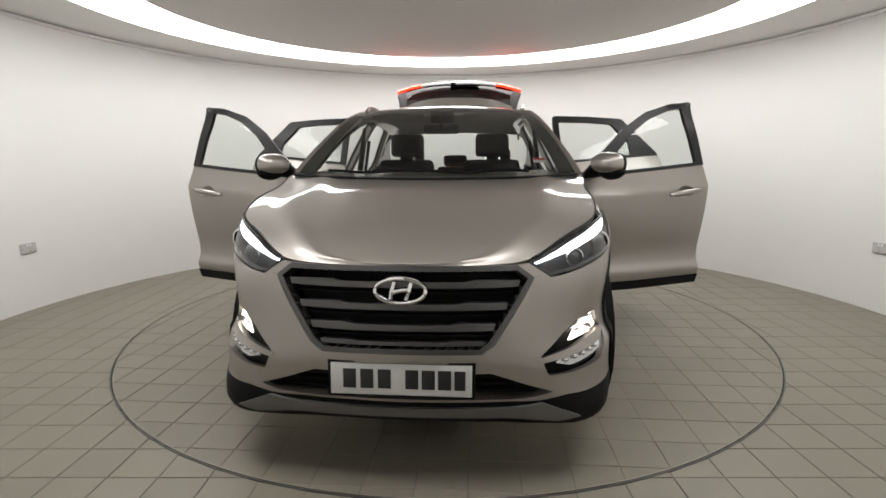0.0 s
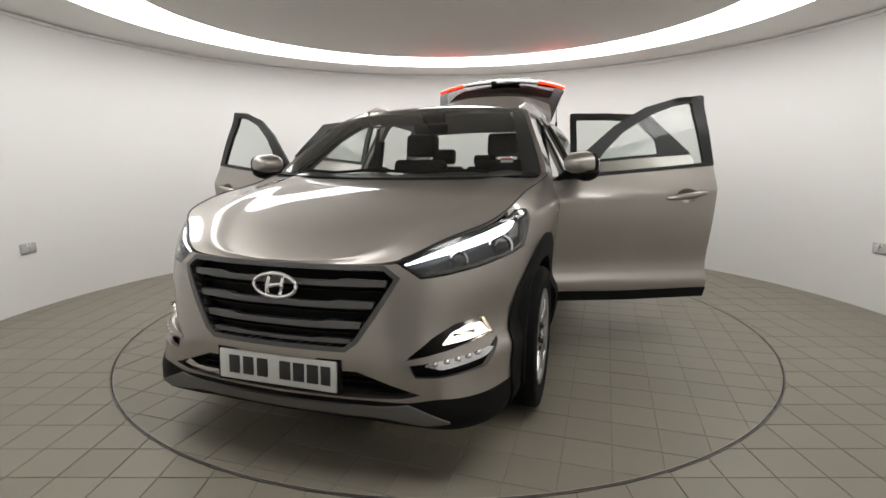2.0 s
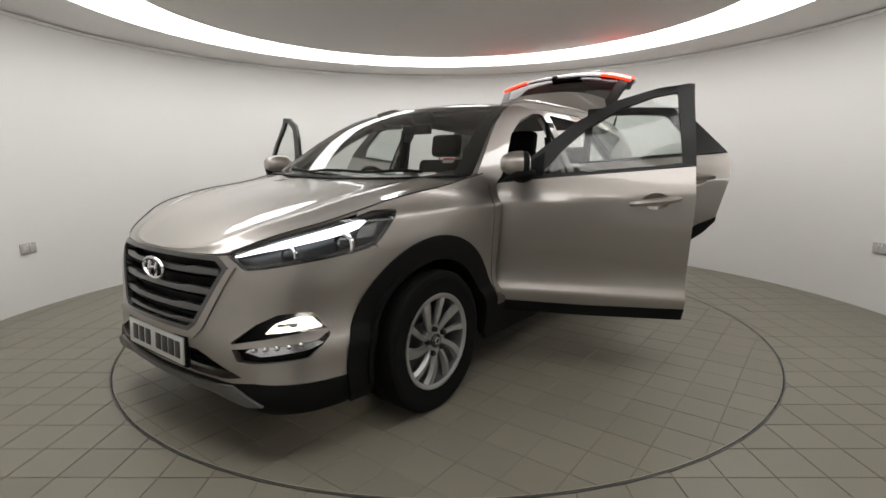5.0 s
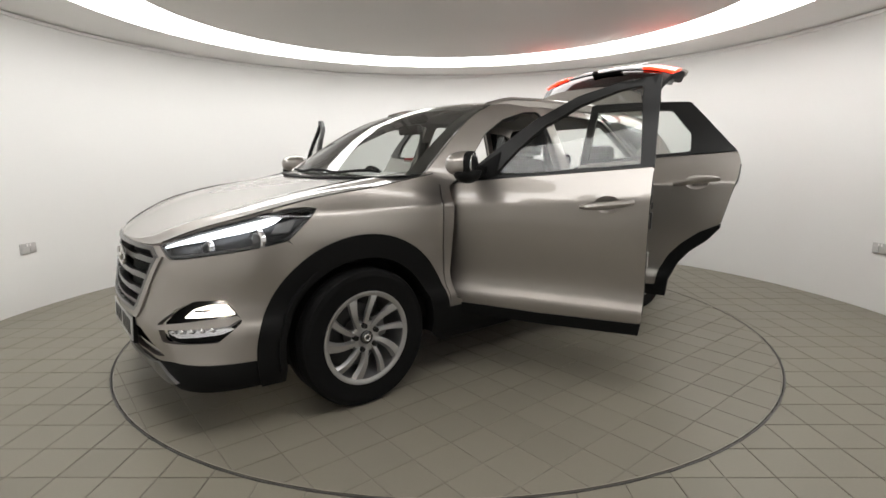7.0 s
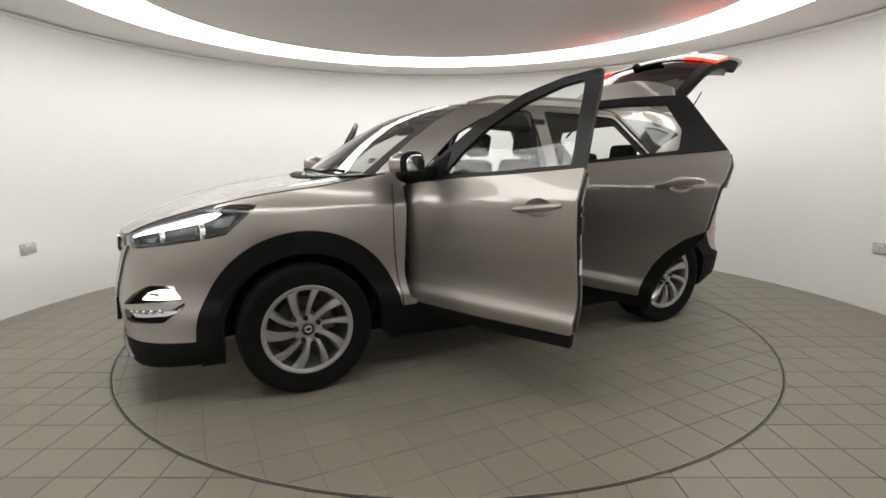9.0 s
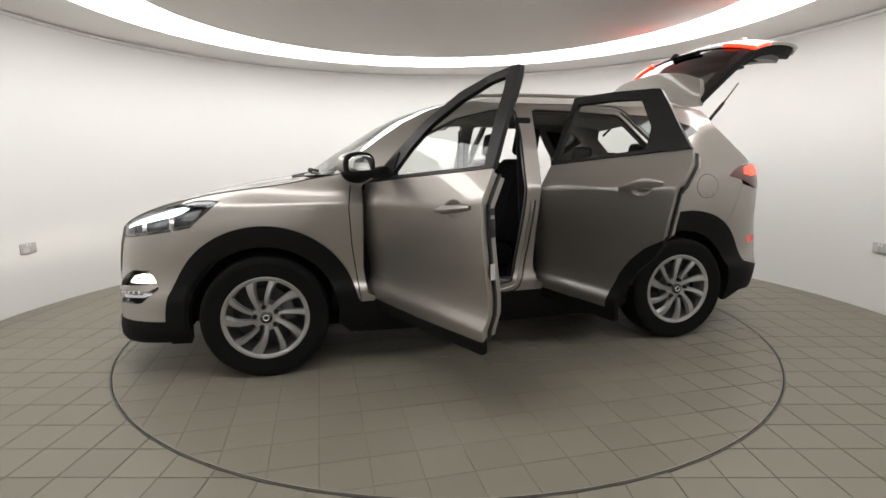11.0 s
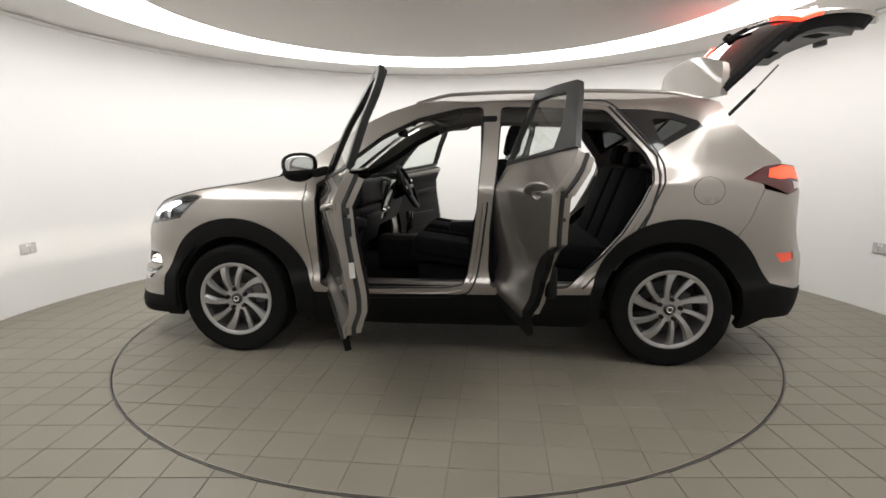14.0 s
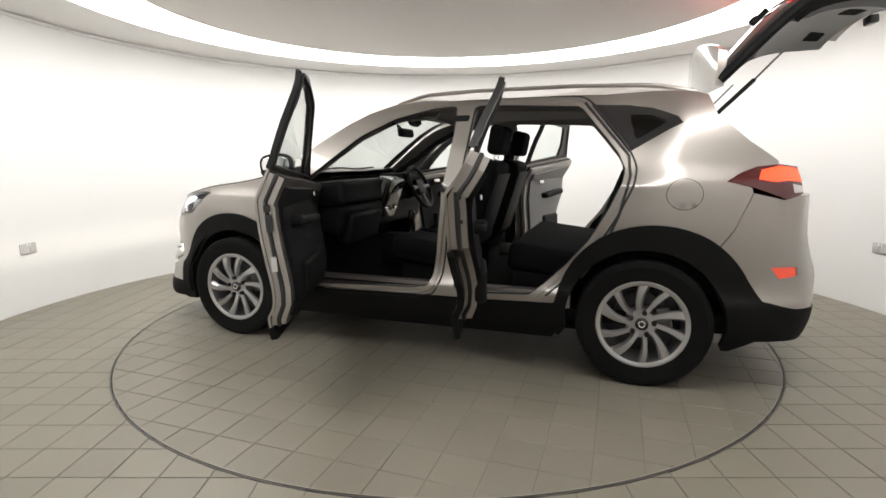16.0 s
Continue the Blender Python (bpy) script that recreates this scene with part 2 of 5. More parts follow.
def round_room():
    # wall, with a gap for the camera's niche
    vs, fs, n = [], [], 180
    a0 = radians(-90 + BACK)
    sweep = radians(360 - 2 * BACK)
    for i in range(n + 1):
        a = a0 + sweep * i / n
        c, s = math.cos(a), math.sin(a)
        for r, z in ((ROOM_R, -.05), (ROOM_R, 2.6), (ROOM_R + .12, 2.6), (ROOM_R + .12, -.05)):
            vs.append((RC[0] + r * c, RC[1] + r * s, z))
    for i in range(n):
        for k in range(4):
            l = (k + 1) % 4
            fs.append((i * 4 + k, i * 4 + l, i * 4 + 4 + l, i * 4 + 4 + k))
    fs += [(0, 3, 2, 1), (n * 4, n * 4 + 1, n * 4 + 2, n * 4 + 3)]
    tagged(mesh_ob("wall_round", vs, fs, WALL), "smooth white painted curved studio wall", "wall", kind="structure")
    # niche behind the opening
    hw = ROOM_R * math.sin(radians(BACK))
    y0, y1 = RC[1] - ROOM_R * math.cos(radians(BACK)) - .1, -5.0
    for nm, dims, at in (("wall_niche_left", (.1, y0 - y1, 2.6), (-hw - .055, (y0 + y1) / 2, 1.27)), ("wall_niche_right", (.1, y0 - y1, 2.6), (hw + .055, (y0 + y1) / 2, 1.27)),
                         ("wall_niche_back", (2 * hw + .3, .1, 2.6), (0, y1 - .055, 1.27)), ("ceiling_niche", (2 * hw + .3, y0 - y1 + .3, .1), (0, (y0 + y1) / 2, 2.66))):
        tagged(part(nm, box_bm(*dims, pose(*at), 0), WALL), "plain white painted wall of a niche", "wall", kind="structure")
    # ceiling: outer soffit, recess with the glowing ring, inner disc
    tagged(annulus("ceiling_soffit", 2.765, ROOM_R + .08, SOFFIT_Z, SOFFIT_Z + .10, SOFFIT, seg=160, center=(0, 0)), "off-white flat outer ceiling soffit ring", "ceiling", kind="structure")
    tagged(annulus("ceiling_disc", 0.001, 2.185, SOFFIT_Z - .012, SOFFIT_Z + .08, CEIL, seg=160, center=(0, -.08)), "large matt off-white ceiling disc inside the light ring", "ceiling", kind="structure")
    tagged(annulus("ceiling_slab", 0.001, ROOM_R + .12, 2.6, 2.7, CEIL, seg=160, center=RC), "plain slab above the hung ceiling", "ceiling", kind="structure")
    ring = tagged(new("ring_light"), "glowing white ring light set in the ceiling", "ceiling light")
    prof = [(2.10, SOFFIT_Z + .05)] + [(2.10 + .66 * k / 8, SOFFIT_Z + .002 - .030 * math.sin(math.pi * k / 8)) for k in range(9)] + [(2.76, SOFFIT_Z + .05)]
    vs, fs = lathe(prof, 160, "z", True)
    mesh_ob("diffuser", [(x, y - .005, z) for x, y, z in vs], fs, RING, ring, "milky glowing diffuser")
    annulus("outer_frame", 2.757, 2.768, SOFFIT_Z - .002, SOFFIT_Z + .03, TRIM_WHITE, ring, "slim white outer frame", seg=160)
    annulus("inner_frame", 2.182, 2.190, SOFFIT_Z - .014, SOFFIT_Z + .03, TRIM_WHITE, ring, "slim white inner frame", seg=160, center=(0, -.08))
    # slim cornice with a shadow gap under the soffit
    tagged(annulus("trim_cornice", ROOM_R - .03, ROOM_R - .003, SOFFIT_Z - .034, SOFFIT_Z - .010, TRIM_WHITE, seg=160, center=RC), "thin white cornice along the top of the wall", "trim", kind="structure")


def clip_half(poly, nx, ny, d):
    """The part of a polygon where x nx + y ny <= d."""
    out = []
    for (a, b) in zip(poly, poly[1:] + poly[:1]):
        da, db = a[0] * nx + a[1] * ny - d, b[0] * nx + b[1] * ny - d
        if da <= 0:
            out.append(a)
        if (da < 0 < db) or (db < 0 < da):
            k = da / (da - db)
            out.append((a[0] + (b[0] - a[0]) * k, a[1] + (b[1] - a[1]) * k))
    return out


def tiles_in(r_in, r_out, center, ox, oy, gap=.0035, size=.2):
    """Square floor tiles, cut along a ring's inner and outer edge: (middle, outline)."""
    out = []
    for i in range(-20, 28):
        for j in range(-22, 31):
            x0, y0 = ox + i * size, oy + j * size
            q = [(x0 + gap / 2, y0 + gap / 2), (x0 + size - gap / 2, y0 + gap / 2), (x0 + size - gap / 2, y0 + size - gap / 2), (x0 + gap / 2, y0 + size - gap / 2)]
            mx, my = x0 + size / 2, y0 + size / 2
            if r_in:
                r = math.hypot(mx, my) or 1
                q = clip_half(q, -mx / r, -my / r, -r_in)
            if len(q) > 2:
                dx, dy = mx - center[0], my - center[1]
                r = math.hypot(dx, dy) or 1
                q = clip_half(q, dx / r, dy / r, r_out + (dx * center[0] + dy * center[1]) / r)
            if len(q) > 2:
                area = abs(sum(a[0] * b[1] - a[1] * b[0] for a, b in zip(q, q[1:] + q[:1]))) / 2
                if area > .0006:
                    out.append(((mx, my), q))
    return out


def tile_geo(q, z0, z1, dz, c=.0025):
    """A tile with a small worn chamfer."""
    mx, my = sum(a[0] for a in q) / len(q), sum(a[1] for a in q) / len(q)
    n = len(q)
    vs = [(x, y, z0) for x, y in q] + [(x, y, z1 - c * .6 + dz) for x, y in q]
    for x, y in q:
        d = math.hypot(mx - x, my - y) or 1
        vs.append((x + (mx - x) / d * c * 1.4, y + (my - y) / d * c * 1.4, z1 + dz))
    fs = [tuple(range(2 * n, 3 * n))]
    for k in range(n):
        l = (k + 1) % n
        fs += [(k, l, n + l, n + k), (n + k, n + l, 2 * n + l, 2 * n + k)]
    return vs, fs


def lay_tiles(tiles, near, material, parent, label):
    """The near tiles one by one, the rest joined."""
    rng = random.Random(5)
    av, af = [], []
    tiles = sorted(tiles, key=near)
    whole = {}
    for k, (c, q) in enumerate(tiles):
        dz = rng.uniform(-.0006, .0006)
        if k < 290:
            full = len(q) == 4 and min(max(v[n] for v in q) - min(v[n] for v in q) for n in (0, 1)) > .196
            if full and "me" in whole:
                ob = new("tile", whole["me"])
                ob.parent = parent
            else:
                vs, fs = tile_geo([(x - c[0], y - c[1]) for x, y in q], -.012, 0, 0)
                ob = mesh_ob("tile", vs, fs, material, parent, angle=20)
                if full:
                    whole["me"] = ob.data
            ob.location = (c[0], c[1], dz)
        else:
            vs, fs = tile_geo(q, -.012, 0, dz)
            o = len(av)
            av += vs
            af += [tuple(i + o for i in f) for f in fs]
    if av:
        tagged(mesh_ob("tile_field", av, af, material, parent, angle=20), label, kind="stuff")


TABLE_R = 2.25


def floor_and_table():
    fl = tagged(annulus("floor", TABLE_R + .008, ROOM_R + .02, -.06, -.004, GROUT, seg=160), "beige square ceramic tile floor with dark joints", "floor", kind="structure")
    lay_tiles(tiles_in(TABLE_R + .010, ROOM_R + .01, RC, -1.523, -2.117), lambda q: (q[0][1] + .4 * abs(q[0][0])), TILE, fl, "field of beige floor tiles along the wall")
    tagged(part("floor_niche", box_bm(1.2, 1.6, .05, pose(0, -4.3, -.032), 0), GROUT), "plain floor of the niche", "floor", kind="structure")
    tagged(annulus("floor_pit", .001, TABLE_R + .2, -.2, -.1, DARK_GAP), "dark pit below the turntable", "floor", kind="structure")
    tt = new("turntable")
    tagged(tt, "round revolving floor turntable laid with beige tiles", "turntable")
    annulus("deck", .001, TABLE_R - .003, -.06, -.003, GROUT_T, tt)
    annulus("steel_rim", TABLE_R - .0075, TABLE_R - .003, -.06, .002, RIM_LT, tt, "thin steel edge strip", seg=160)
    tagged(annulus("floor_rim", TABLE_R + .004, TABLE_R + .009, -.06, .0015, RIM_DK, seg=160), "thin steel strip round the turntable", "trim", kind="structure")
    lay_tiles(tiles_in(0, TABLE_R - .009, (0, 0), -.073 + .06, .044), lambda q: -math.hypot(*q[0]), TILE_T, tt, "field of beige tiles on the turntable")
    return tt


def wall_socket(x, y):
    a = math.atan2(y - RC[1], x - RC[0])
    ob = new("wall_socket")
    tagged(ob, "grey metal double electric socket on the white wall", "socket", "wall sockets")
    part("backplate", box_bm(.146, .012, .086, None, .005), SOCKET, ob)
    for dx in (-.036, .036):
        part("outlet", box_bm(.05, .006, .05, pose(dx, -.008, -.008), .003), SOCKET, ob, "grey three-pin outlet")
        part("switch", box_bm(.012, .008, .02, pose(dx * .35, -.008, .027), .002), TRIM_WHITE, ob)
    ob.matrix_basis = pose(RC[0] + (ROOM_R - .006) * math.cos(a), RC[1] + (ROOM_R - .006) * math.sin(a), .515, 0, 0, math.degrees(a) - 90)
    return ob


# ---- the car's skin ----
def lerp_tab(tab, v):
    if v <= tab[0][0]:
        return tab[0][1]
    for (a, fa), (b, fb) in zip(tab, tab[1:]):
        if v <= b:
            k = (v - a) / (b - a)
            return fa + (fb - fa) * k
    return tab[-1][1]


def smooth_tab(tab, v):
    """A smooth curve through the rows of a table (cubic, with averaged slopes)."""
    n = len(tab)
    if v <= tab[0][0]:
        return tab[0][1]
    if v >= tab[-1][0]:
        return tab[-1][1]
    for i in range(n - 1):
        if v <= tab[i + 1][0]:
            break
    (a, fa), (b, fb) = tab[i], tab[i + 1]
    h = b - a
    ma = (fb - tab[i - 1][1]) / (b - tab[i - 1][0]) if i > 0 else (fb - fa) / h
    mb = (tab[i + 2][1] - fa) / (tab[i + 2][0] - a) if i < n - 2 else (fb - fa) / h
    k = (v - a) / h
    return ((2 * k**3 - 3 * k**2 + 1) * fa + (k**3 - 2 * k**2 + k) * h * ma
            + (3 * k**2 - 2 * k**3) * fb + (k**3 - k**2) * h * mb)


# half of the body's widest plan outline, from the nose round the flank to the tail
PLAN = [(2.245, 0), (2.24, .15), (2.225, .30), (2.19, .46), (2.12, .61), (2.01, .73), (1.87, .815), (1.70, .87), (1.5, .90), (1.2, .918), (.9, .922), (.4, .922), (0, .922),
        (-.5, .922), (-1, .922), (-1.35, .922), (-1.6, .915), (-1.8, .89), (-1.96, .845), (-2.08, .77), (-2.16, .66), (-2.205, .5), (-2.225, .3), (-2.23, .15), (-2.235, 0)]
ARC = [0.0]
for _a, _b in zip(PLAN, PLAN[1:]):
    ARC.append(ARC[-1] + ((_a[0] - _b[0])**2 + (_a[1] - _b[1])**2) ** .5)
XTAB = [(s, q[0]) for s, q in zip(ARC, PLAN)]
YTAB = [(s, q[1]) for s, q in zip(ARC, PLAN)]
SIDE = [(.15, .10), (.2, .06), (.3, .02), (.4, .006), (.455, .000), (.485, .001), (.53, .027), (.61, .034), (.76, .017), (.88, .005), (.98, .001), (1.025, .002), (1.045, .010), (1.08, .026), (1.14, .055), (1.2, .085), (1.3, .135), (1.4, .19), (1.48, .235), (1.54, .275), (1.58, .32), (1.61, .39), (1.64, .6)]
FRONT = [(.18, .16), (.24, .06), (.32, .025), (.42, .005), (.52, 0), (.62, .01), (.72, .025), (.82, .045), (.88, .07), (.94, .12), (1.0, .2), (1.1, .4)]
CORNER = [(.15, .11), (.22, .11), (.30, .08), (.36, .052), (.44, .030), (.53, .008), (.6, 0), (.74, 0), (.84, -.018), (.92, -.040), (1.0, -.050)]
REAR = [(.2, .14), (.28, .05), (.38, .01), (.5, 0), (.62, 0), (.72, .03), (.85, .06), (1.0, .07), (1.15, .085), (1.25, .10), (1.4, .13), (1.55, .18), (1.65, .24)]


HAUNCH = [(.98, .001), (1.04, .003), (1.10, .012), (1.14, .028), (1.18, .045), (1.26, .070), (1.34, .095), (1.42, .128), (1.48, .168), (1.54, .228), (1.58, .29), (1.61, .37), (1.64, .6)]


def side_depth(x, z):
    """How far the flank draws in at a height: a shoulder line that rises to the rear, and a haunch over the rear wheel."""
    k = min(max(x, -1.3), .9)
    zz = z + .075 * k * math.exp(-((z - 1.03) / .09) ** 2)
    d = smooth_tab(SIDE, zz)
    w = min(max((-1.25 - x) / .25, 0), 1)
    if w > 0 and z > .98:
        w = w * w * (3 - 2 * w)
        d = d * (1 - w) + smooth_tab(HAUNCH, z) * w
    # the front wings draw in towards the bonnet
    w, h = min(max((x - .9) / .5, 0), 1), min(max((z - .84) / .30, 0), 1)
    d += .065 * w * w * (3 - 2 * w) * h * h * (3 - 2 * h)
    return d


def flank(s, z):
    """A point of the body's skin: s metres along the plan outline from the nose (negative: the other flank), z metres up."""
    sg, s = (1 if s >= 0 else -1), abs(s)
    x, y = smooth_tab(XTAB, s), smooth_tab(YTAB, s)
    e = .01
    tx, ty = smooth_tab(XTAB, s + e) - smooth_tab(XTAB, max(s - e, 0)), smooth_tab(YTAB, s + e) - smooth_tab(YTAB, max(s - e, 0))
    if s < e:
        tx = 0
    if s > ARC[-1] - e:
        tx = 0
    n = (tx * tx + ty * ty) ** .5 or 1
    nx, ny = ty / n, -tx / n
    d = -4 * max(nx, 0)**2 * ny * ny * smooth_tab(CORNER, z)
    d += max(nx, 0)**2 * smooth_tab(FRONT, z) + ny * ny * side_depth(x, z) + min(nx, 0)**2 * smooth_tab(REAR, z)
    return (x - nx * d, sg * (y - ny * d), z)


def sx(x):
    """The s of a place x along the flank."""
    lo, hi = 0.0, ARC[-1]
    for _ in range(40):
        mid = (lo + hi) / 2
        if smooth_tab(XTAB, mid) > x:
            lo = mid
        else:
            hi = mid
    return lo


def sy(y):
    """The s of a place y across the nose."""
    lo, hi = 0.0, sx(1.2)
    a = abs(y)
    for _ in range(40):
        mid = (lo + hi) / 2
        if smooth_tab(YTAB, mid) < a:
            lo = mid
        else:
            hi = mid
    return lo if y >= 0 else -lo


FW, RW, WZ = 1.335, -1.335, .347


def sp(*pts):
    """An outline given in x along the flank and z."""
    return [(sx(x), z) for x, z in pts]


def arch(cx, r, a0, a1, n=24, squash=1.0):
    """Rows of a wheel arch from a0 to a1 degrees (0: towards the nose)."""
    return [(cx + r * math.cos(radians(a0 + (a1 - a0) * k / n)), WZ + r * squash * math.sin(radians(a0 + (a1 - a0) * k / n))) for k in range(n + 1)]


SHOULDER = [(0, .84), (.3, .84), (.48, .853), (.6, .889), (.715, .921), (.9, .962), (1.0, .986), (1.1, 1.008), (1.28, 1.043), (1.63, 1.088), (1.79, 1.118), (1.985, 1.150)]


def ruled(name, left, material, parent, label, cross, n=25, thick=.008):
    """A sheet across the car between a left edge and its mirror: cross(i, v) gives the shift of each point."""
    rows = []
    for i, q in enumerate(left):
        row = []
        for j in range(n):
            v = -1 + 2 * j / (n - 1)
            dx, dz = cross(i / (len(left) - 1), v)
            row.append((q[0] + dx, q[1] * v, q[2] + dz))
        rows.append(row)
    return sheet(name, rows[::-1], material, parent, label, thick)


def wheel(parent, x, side):
    """One wheel: tyre, rim ring, ten curved blades, hub and nuts."""
    R = .347
    tyre = mesh_ob("wheel", *lathe([(.232, -.10), (.265, -.108), (.315, -.112), (.338, -.108), (R, -.092), (R + .001, -.04), (R - .004, -.038), (R - .004, -.03), (R + .001, -.028), (R + .001, .028), (R - .004, .03), (R - .004, .038), (R + .001, .04), (R, .092), (.338, .108), (.318, .112), (.312, .1125), (.308, .1115), (.265, .108), (.236, .10), (.228, .06), (.228, -.06)], 64, "y", True),
                   RUBBER, parent, "black road tyre on a silver alloy wheel", 30)
    mesh_ob("rim", *lathe([(.236, .095), (.238, .106), (.232, .1075), (.224, .104), (.213, .100), (.211, .085), (.205, .02), (.20, -.09), (.205, -.1), (.215, -.1), (.222, .05)], 64, "y", True), ALLOY, tyre, "silver alloy rim")
    mesh_ob("brake_disc", *lathe([(.0, -.01), (.085, -.01), (.085, -.02), (.15, -.02), (.15, -.035), (.0, -.035)], 40), ALLOY_SHADE, tyre, "dark grey brake disc")
    # flat disc closing the wheel's back, coloured as the shade between the spokes
    mesh_ob("barrel", *lathe([(.0, -.07), (.203, -.07), (.203, -.08), (.0, -.08)], 40), ALLOY_SHADE, tyre)
    part("brake_caliper", box_bm(.07, .05, .12, pose(-.115, 0, .02, 0, 12, 0), .012), TRIMGREY, tyre, "grey brake caliper")
    # five pairs of twisted blades: a broad one and a narrow one on either side of each nut
    nut0 = 152 if x > 0 else 172
    for k in range(10):
        vs, n = [], 9
        nut = nut0 + 72 * (k // 2)
        start, end, w0, w1 = (-26, -7, .015, .036) if k % 2 == 0 else (10, 25, .013, .025)
        for i in range(n):
            f = i / (n - 1)
            r = .040 + f * .190
            a = radians(nut + start + (end - start) * f ** 1.1)
            wd = w0 + (w1 - w0) * f ** 1.6
            y = .080 + .020 * math.sin(f * 2.3)
            c, s = math.cos(a), math.sin(a)
            for o, dy in ((-wd, -.014), (-wd * .82, .001), (wd * .45, .004), (wd, -.016), (0, -.042)):
                vs.append((r * c - s * o, y + dy, r * s + c * o))
        fs = []
        for i in range(n - 1):
            for m in range(5):
                l = (m + 1) % 5
                fs.append((i * 5 + m, i * 5 + l, i * 5 + 5 + l, i * 5 + 5 + m))
        fs += [(4, 3, 2, 1, 0), tuple((n - 1) * 5 + m for m in range(5))]
        mesh_ob("spoke", vs, fs, ALLOY, tyre, angle=25)
    mesh_ob("hub", *lathe([(0, .088), (.026, .09), (.03, .085), (.074, .083), (.083, .07), (.083, .0), (0, .0)], 32), ALLOY, tyre)
    mesh_ob("hub_cap", *lathe([(0, .100), (.028, .099), (.034, .094), (.034, .08), (0, .08)], 28), GLOSSB, tyre, "glossy black hub cap")
    mesh_ob("cap_badge", *lathe([(.012, .1005), (.016, .102), (.019, .1005), (.019, .098), (.012, .098)], 20, "y", True), CHROME, tyre)
    for k in range(5):
        a = radians(72 * k + nut0)
        b = bmesh.new()
        bmesh.ops.create_cone(b, cap_ends=True, segments=10, radius1=.015, radius2=.012, depth=.024, matrix=pose(.062 * math.cos(a), .091, .062 * math.sin(a), -90, 0, 0))
        part("wheel_nut", b, FRAMEB, tyre, "dark wheel nut in its recess")
    tyre.matrix_basis = pose(x, side * .80, WZ) if side > 0 else pose(x, side * .80, WZ, 0, 0, 180)


def seat(parent, x, y, label):
    """A front seat: cushion, backrest, bolsters, headrest on two posts."""
    s = part("seat", box_bm(.52, .50, .15, pose(x + .12, y, .60, 0, -8, 0), .05, 4), FABRIC, parent, label)
    part("backrest", box_bm(.15, .46, .62, pose(x - .19, y, .92, 0, -17, 0), .055, 4), FABRIC, s)
    for dy in (-.21, .21):
        part("bolster", box_bm(.17, .09, .46, pose(x - .16, y + dy, .88, 0, -17, 0), .04, 3), FABRIC, s)
        part("cushion_bolster", box_bm(.46, .09, .13, pose(x + .12, y + dy, .63, 0, -8, 0), .04, 3), FABRIC, s)
    part("headrest", box_bm(.10, .28, .19, pose(x - .315, y, 1.345, 0, -10, 0), .045, 4), FABRIC, s)
    for dy in (-.06, .06):
        mesh_ob("headrest_post", *tube([(x - .30, y + dy, 1.28), (x - .275, y + dy, 1.18)], .007), CHROME, s)
    part("seat_base", box_bm(.44, .40, .2, pose(x + .10, y, .44), .02), BLACK, s)
    part("back_panel", box_bm(.012, .38, .48, pose(x - .275, y, .90, 0, -17, 0), .005), DASH, s, "black seat back panel")
    return s


def mirror_shell(parent, side):
    b = bmesh.new()
    bmesh.ops.create_icosphere(b, subdivisions=4, radius=1)
    for v in b.verts:
        x, y, z = v.co
        p = .8
        v.co = (math.copysign(abs(x) ** p, x) * (.112 if x > 0 else .02), math.copysign(abs(y) ** .82, y) * .102, math.copysign(abs(z) ** .8, z) * (.069 if z > 0 else .060))
    bmesh.ops.transform(b, matrix=pose(.655, side * 1.016, 1.20, 0, 0, side * 10), verts=b.verts)
    sh = part("mirror_shell", b, PAINT, parent, "beige painted door mirror shell")
    b = bmesh.new()
    bmesh.ops.create_icosphere(b, subdivisions=3, radius=1)
    for v in b.verts:
        x, y, z = v.co
        v.co = (x * .072, y * .094, min(z, .1) * .06)
    bmesh.ops.transform(b, matrix=pose(.652, side * 1.025, 1.163, 0, 0, side * 10), verts=b.verts)
    part("mirror_base", b, BLACK, parent, "black lower mirror shell")
    for nm, dims, x0, m_, lab in (("mirror_bezel", (.026, .098, .067), .640, BLACK, "black mirror rim"), ("mirror_glass", (.006, .081, .051), .618, CHROME, "mirror glass")):
        b = bmesh.new()
        bmesh.ops.create_icosphere(b, subdivisions=4, radius=1)
        for v in b.verts:
            v.co = [math.copysign(abs(q) ** p, q) * w for q, p, w in zip(v.co, (.5, .8, .75), dims)]
        bmesh.ops.transform(b, matrix=pose(x0, side * 1.018, 1.20, 0, 0, side * 10), verts=b.verts)
        part(nm, b, m_, parent, lab)
    part("mirror_arm", box_bm(.07, .10, .05, pose(.645, side * .905, 1.155, side * -12, 0, 0), .015), BLACK, parent)
    part("mirror_lamp", box_bm(.012, .13, .012, pose(.728, side * 1.04, 1.175, 0, 0, side * 10), .005), LENS, parent, "clear indicator strip")


def handle_cup(x, z):
    """The outline of the pressed cup behind a handle."""
    s0 = sx(x) + .005
    return [(s0 + .068 * math.cos(2 * math.pi * k / 24), z + .043 * math.sin(2 * math.pi * k / 24)) for k in range(24)]


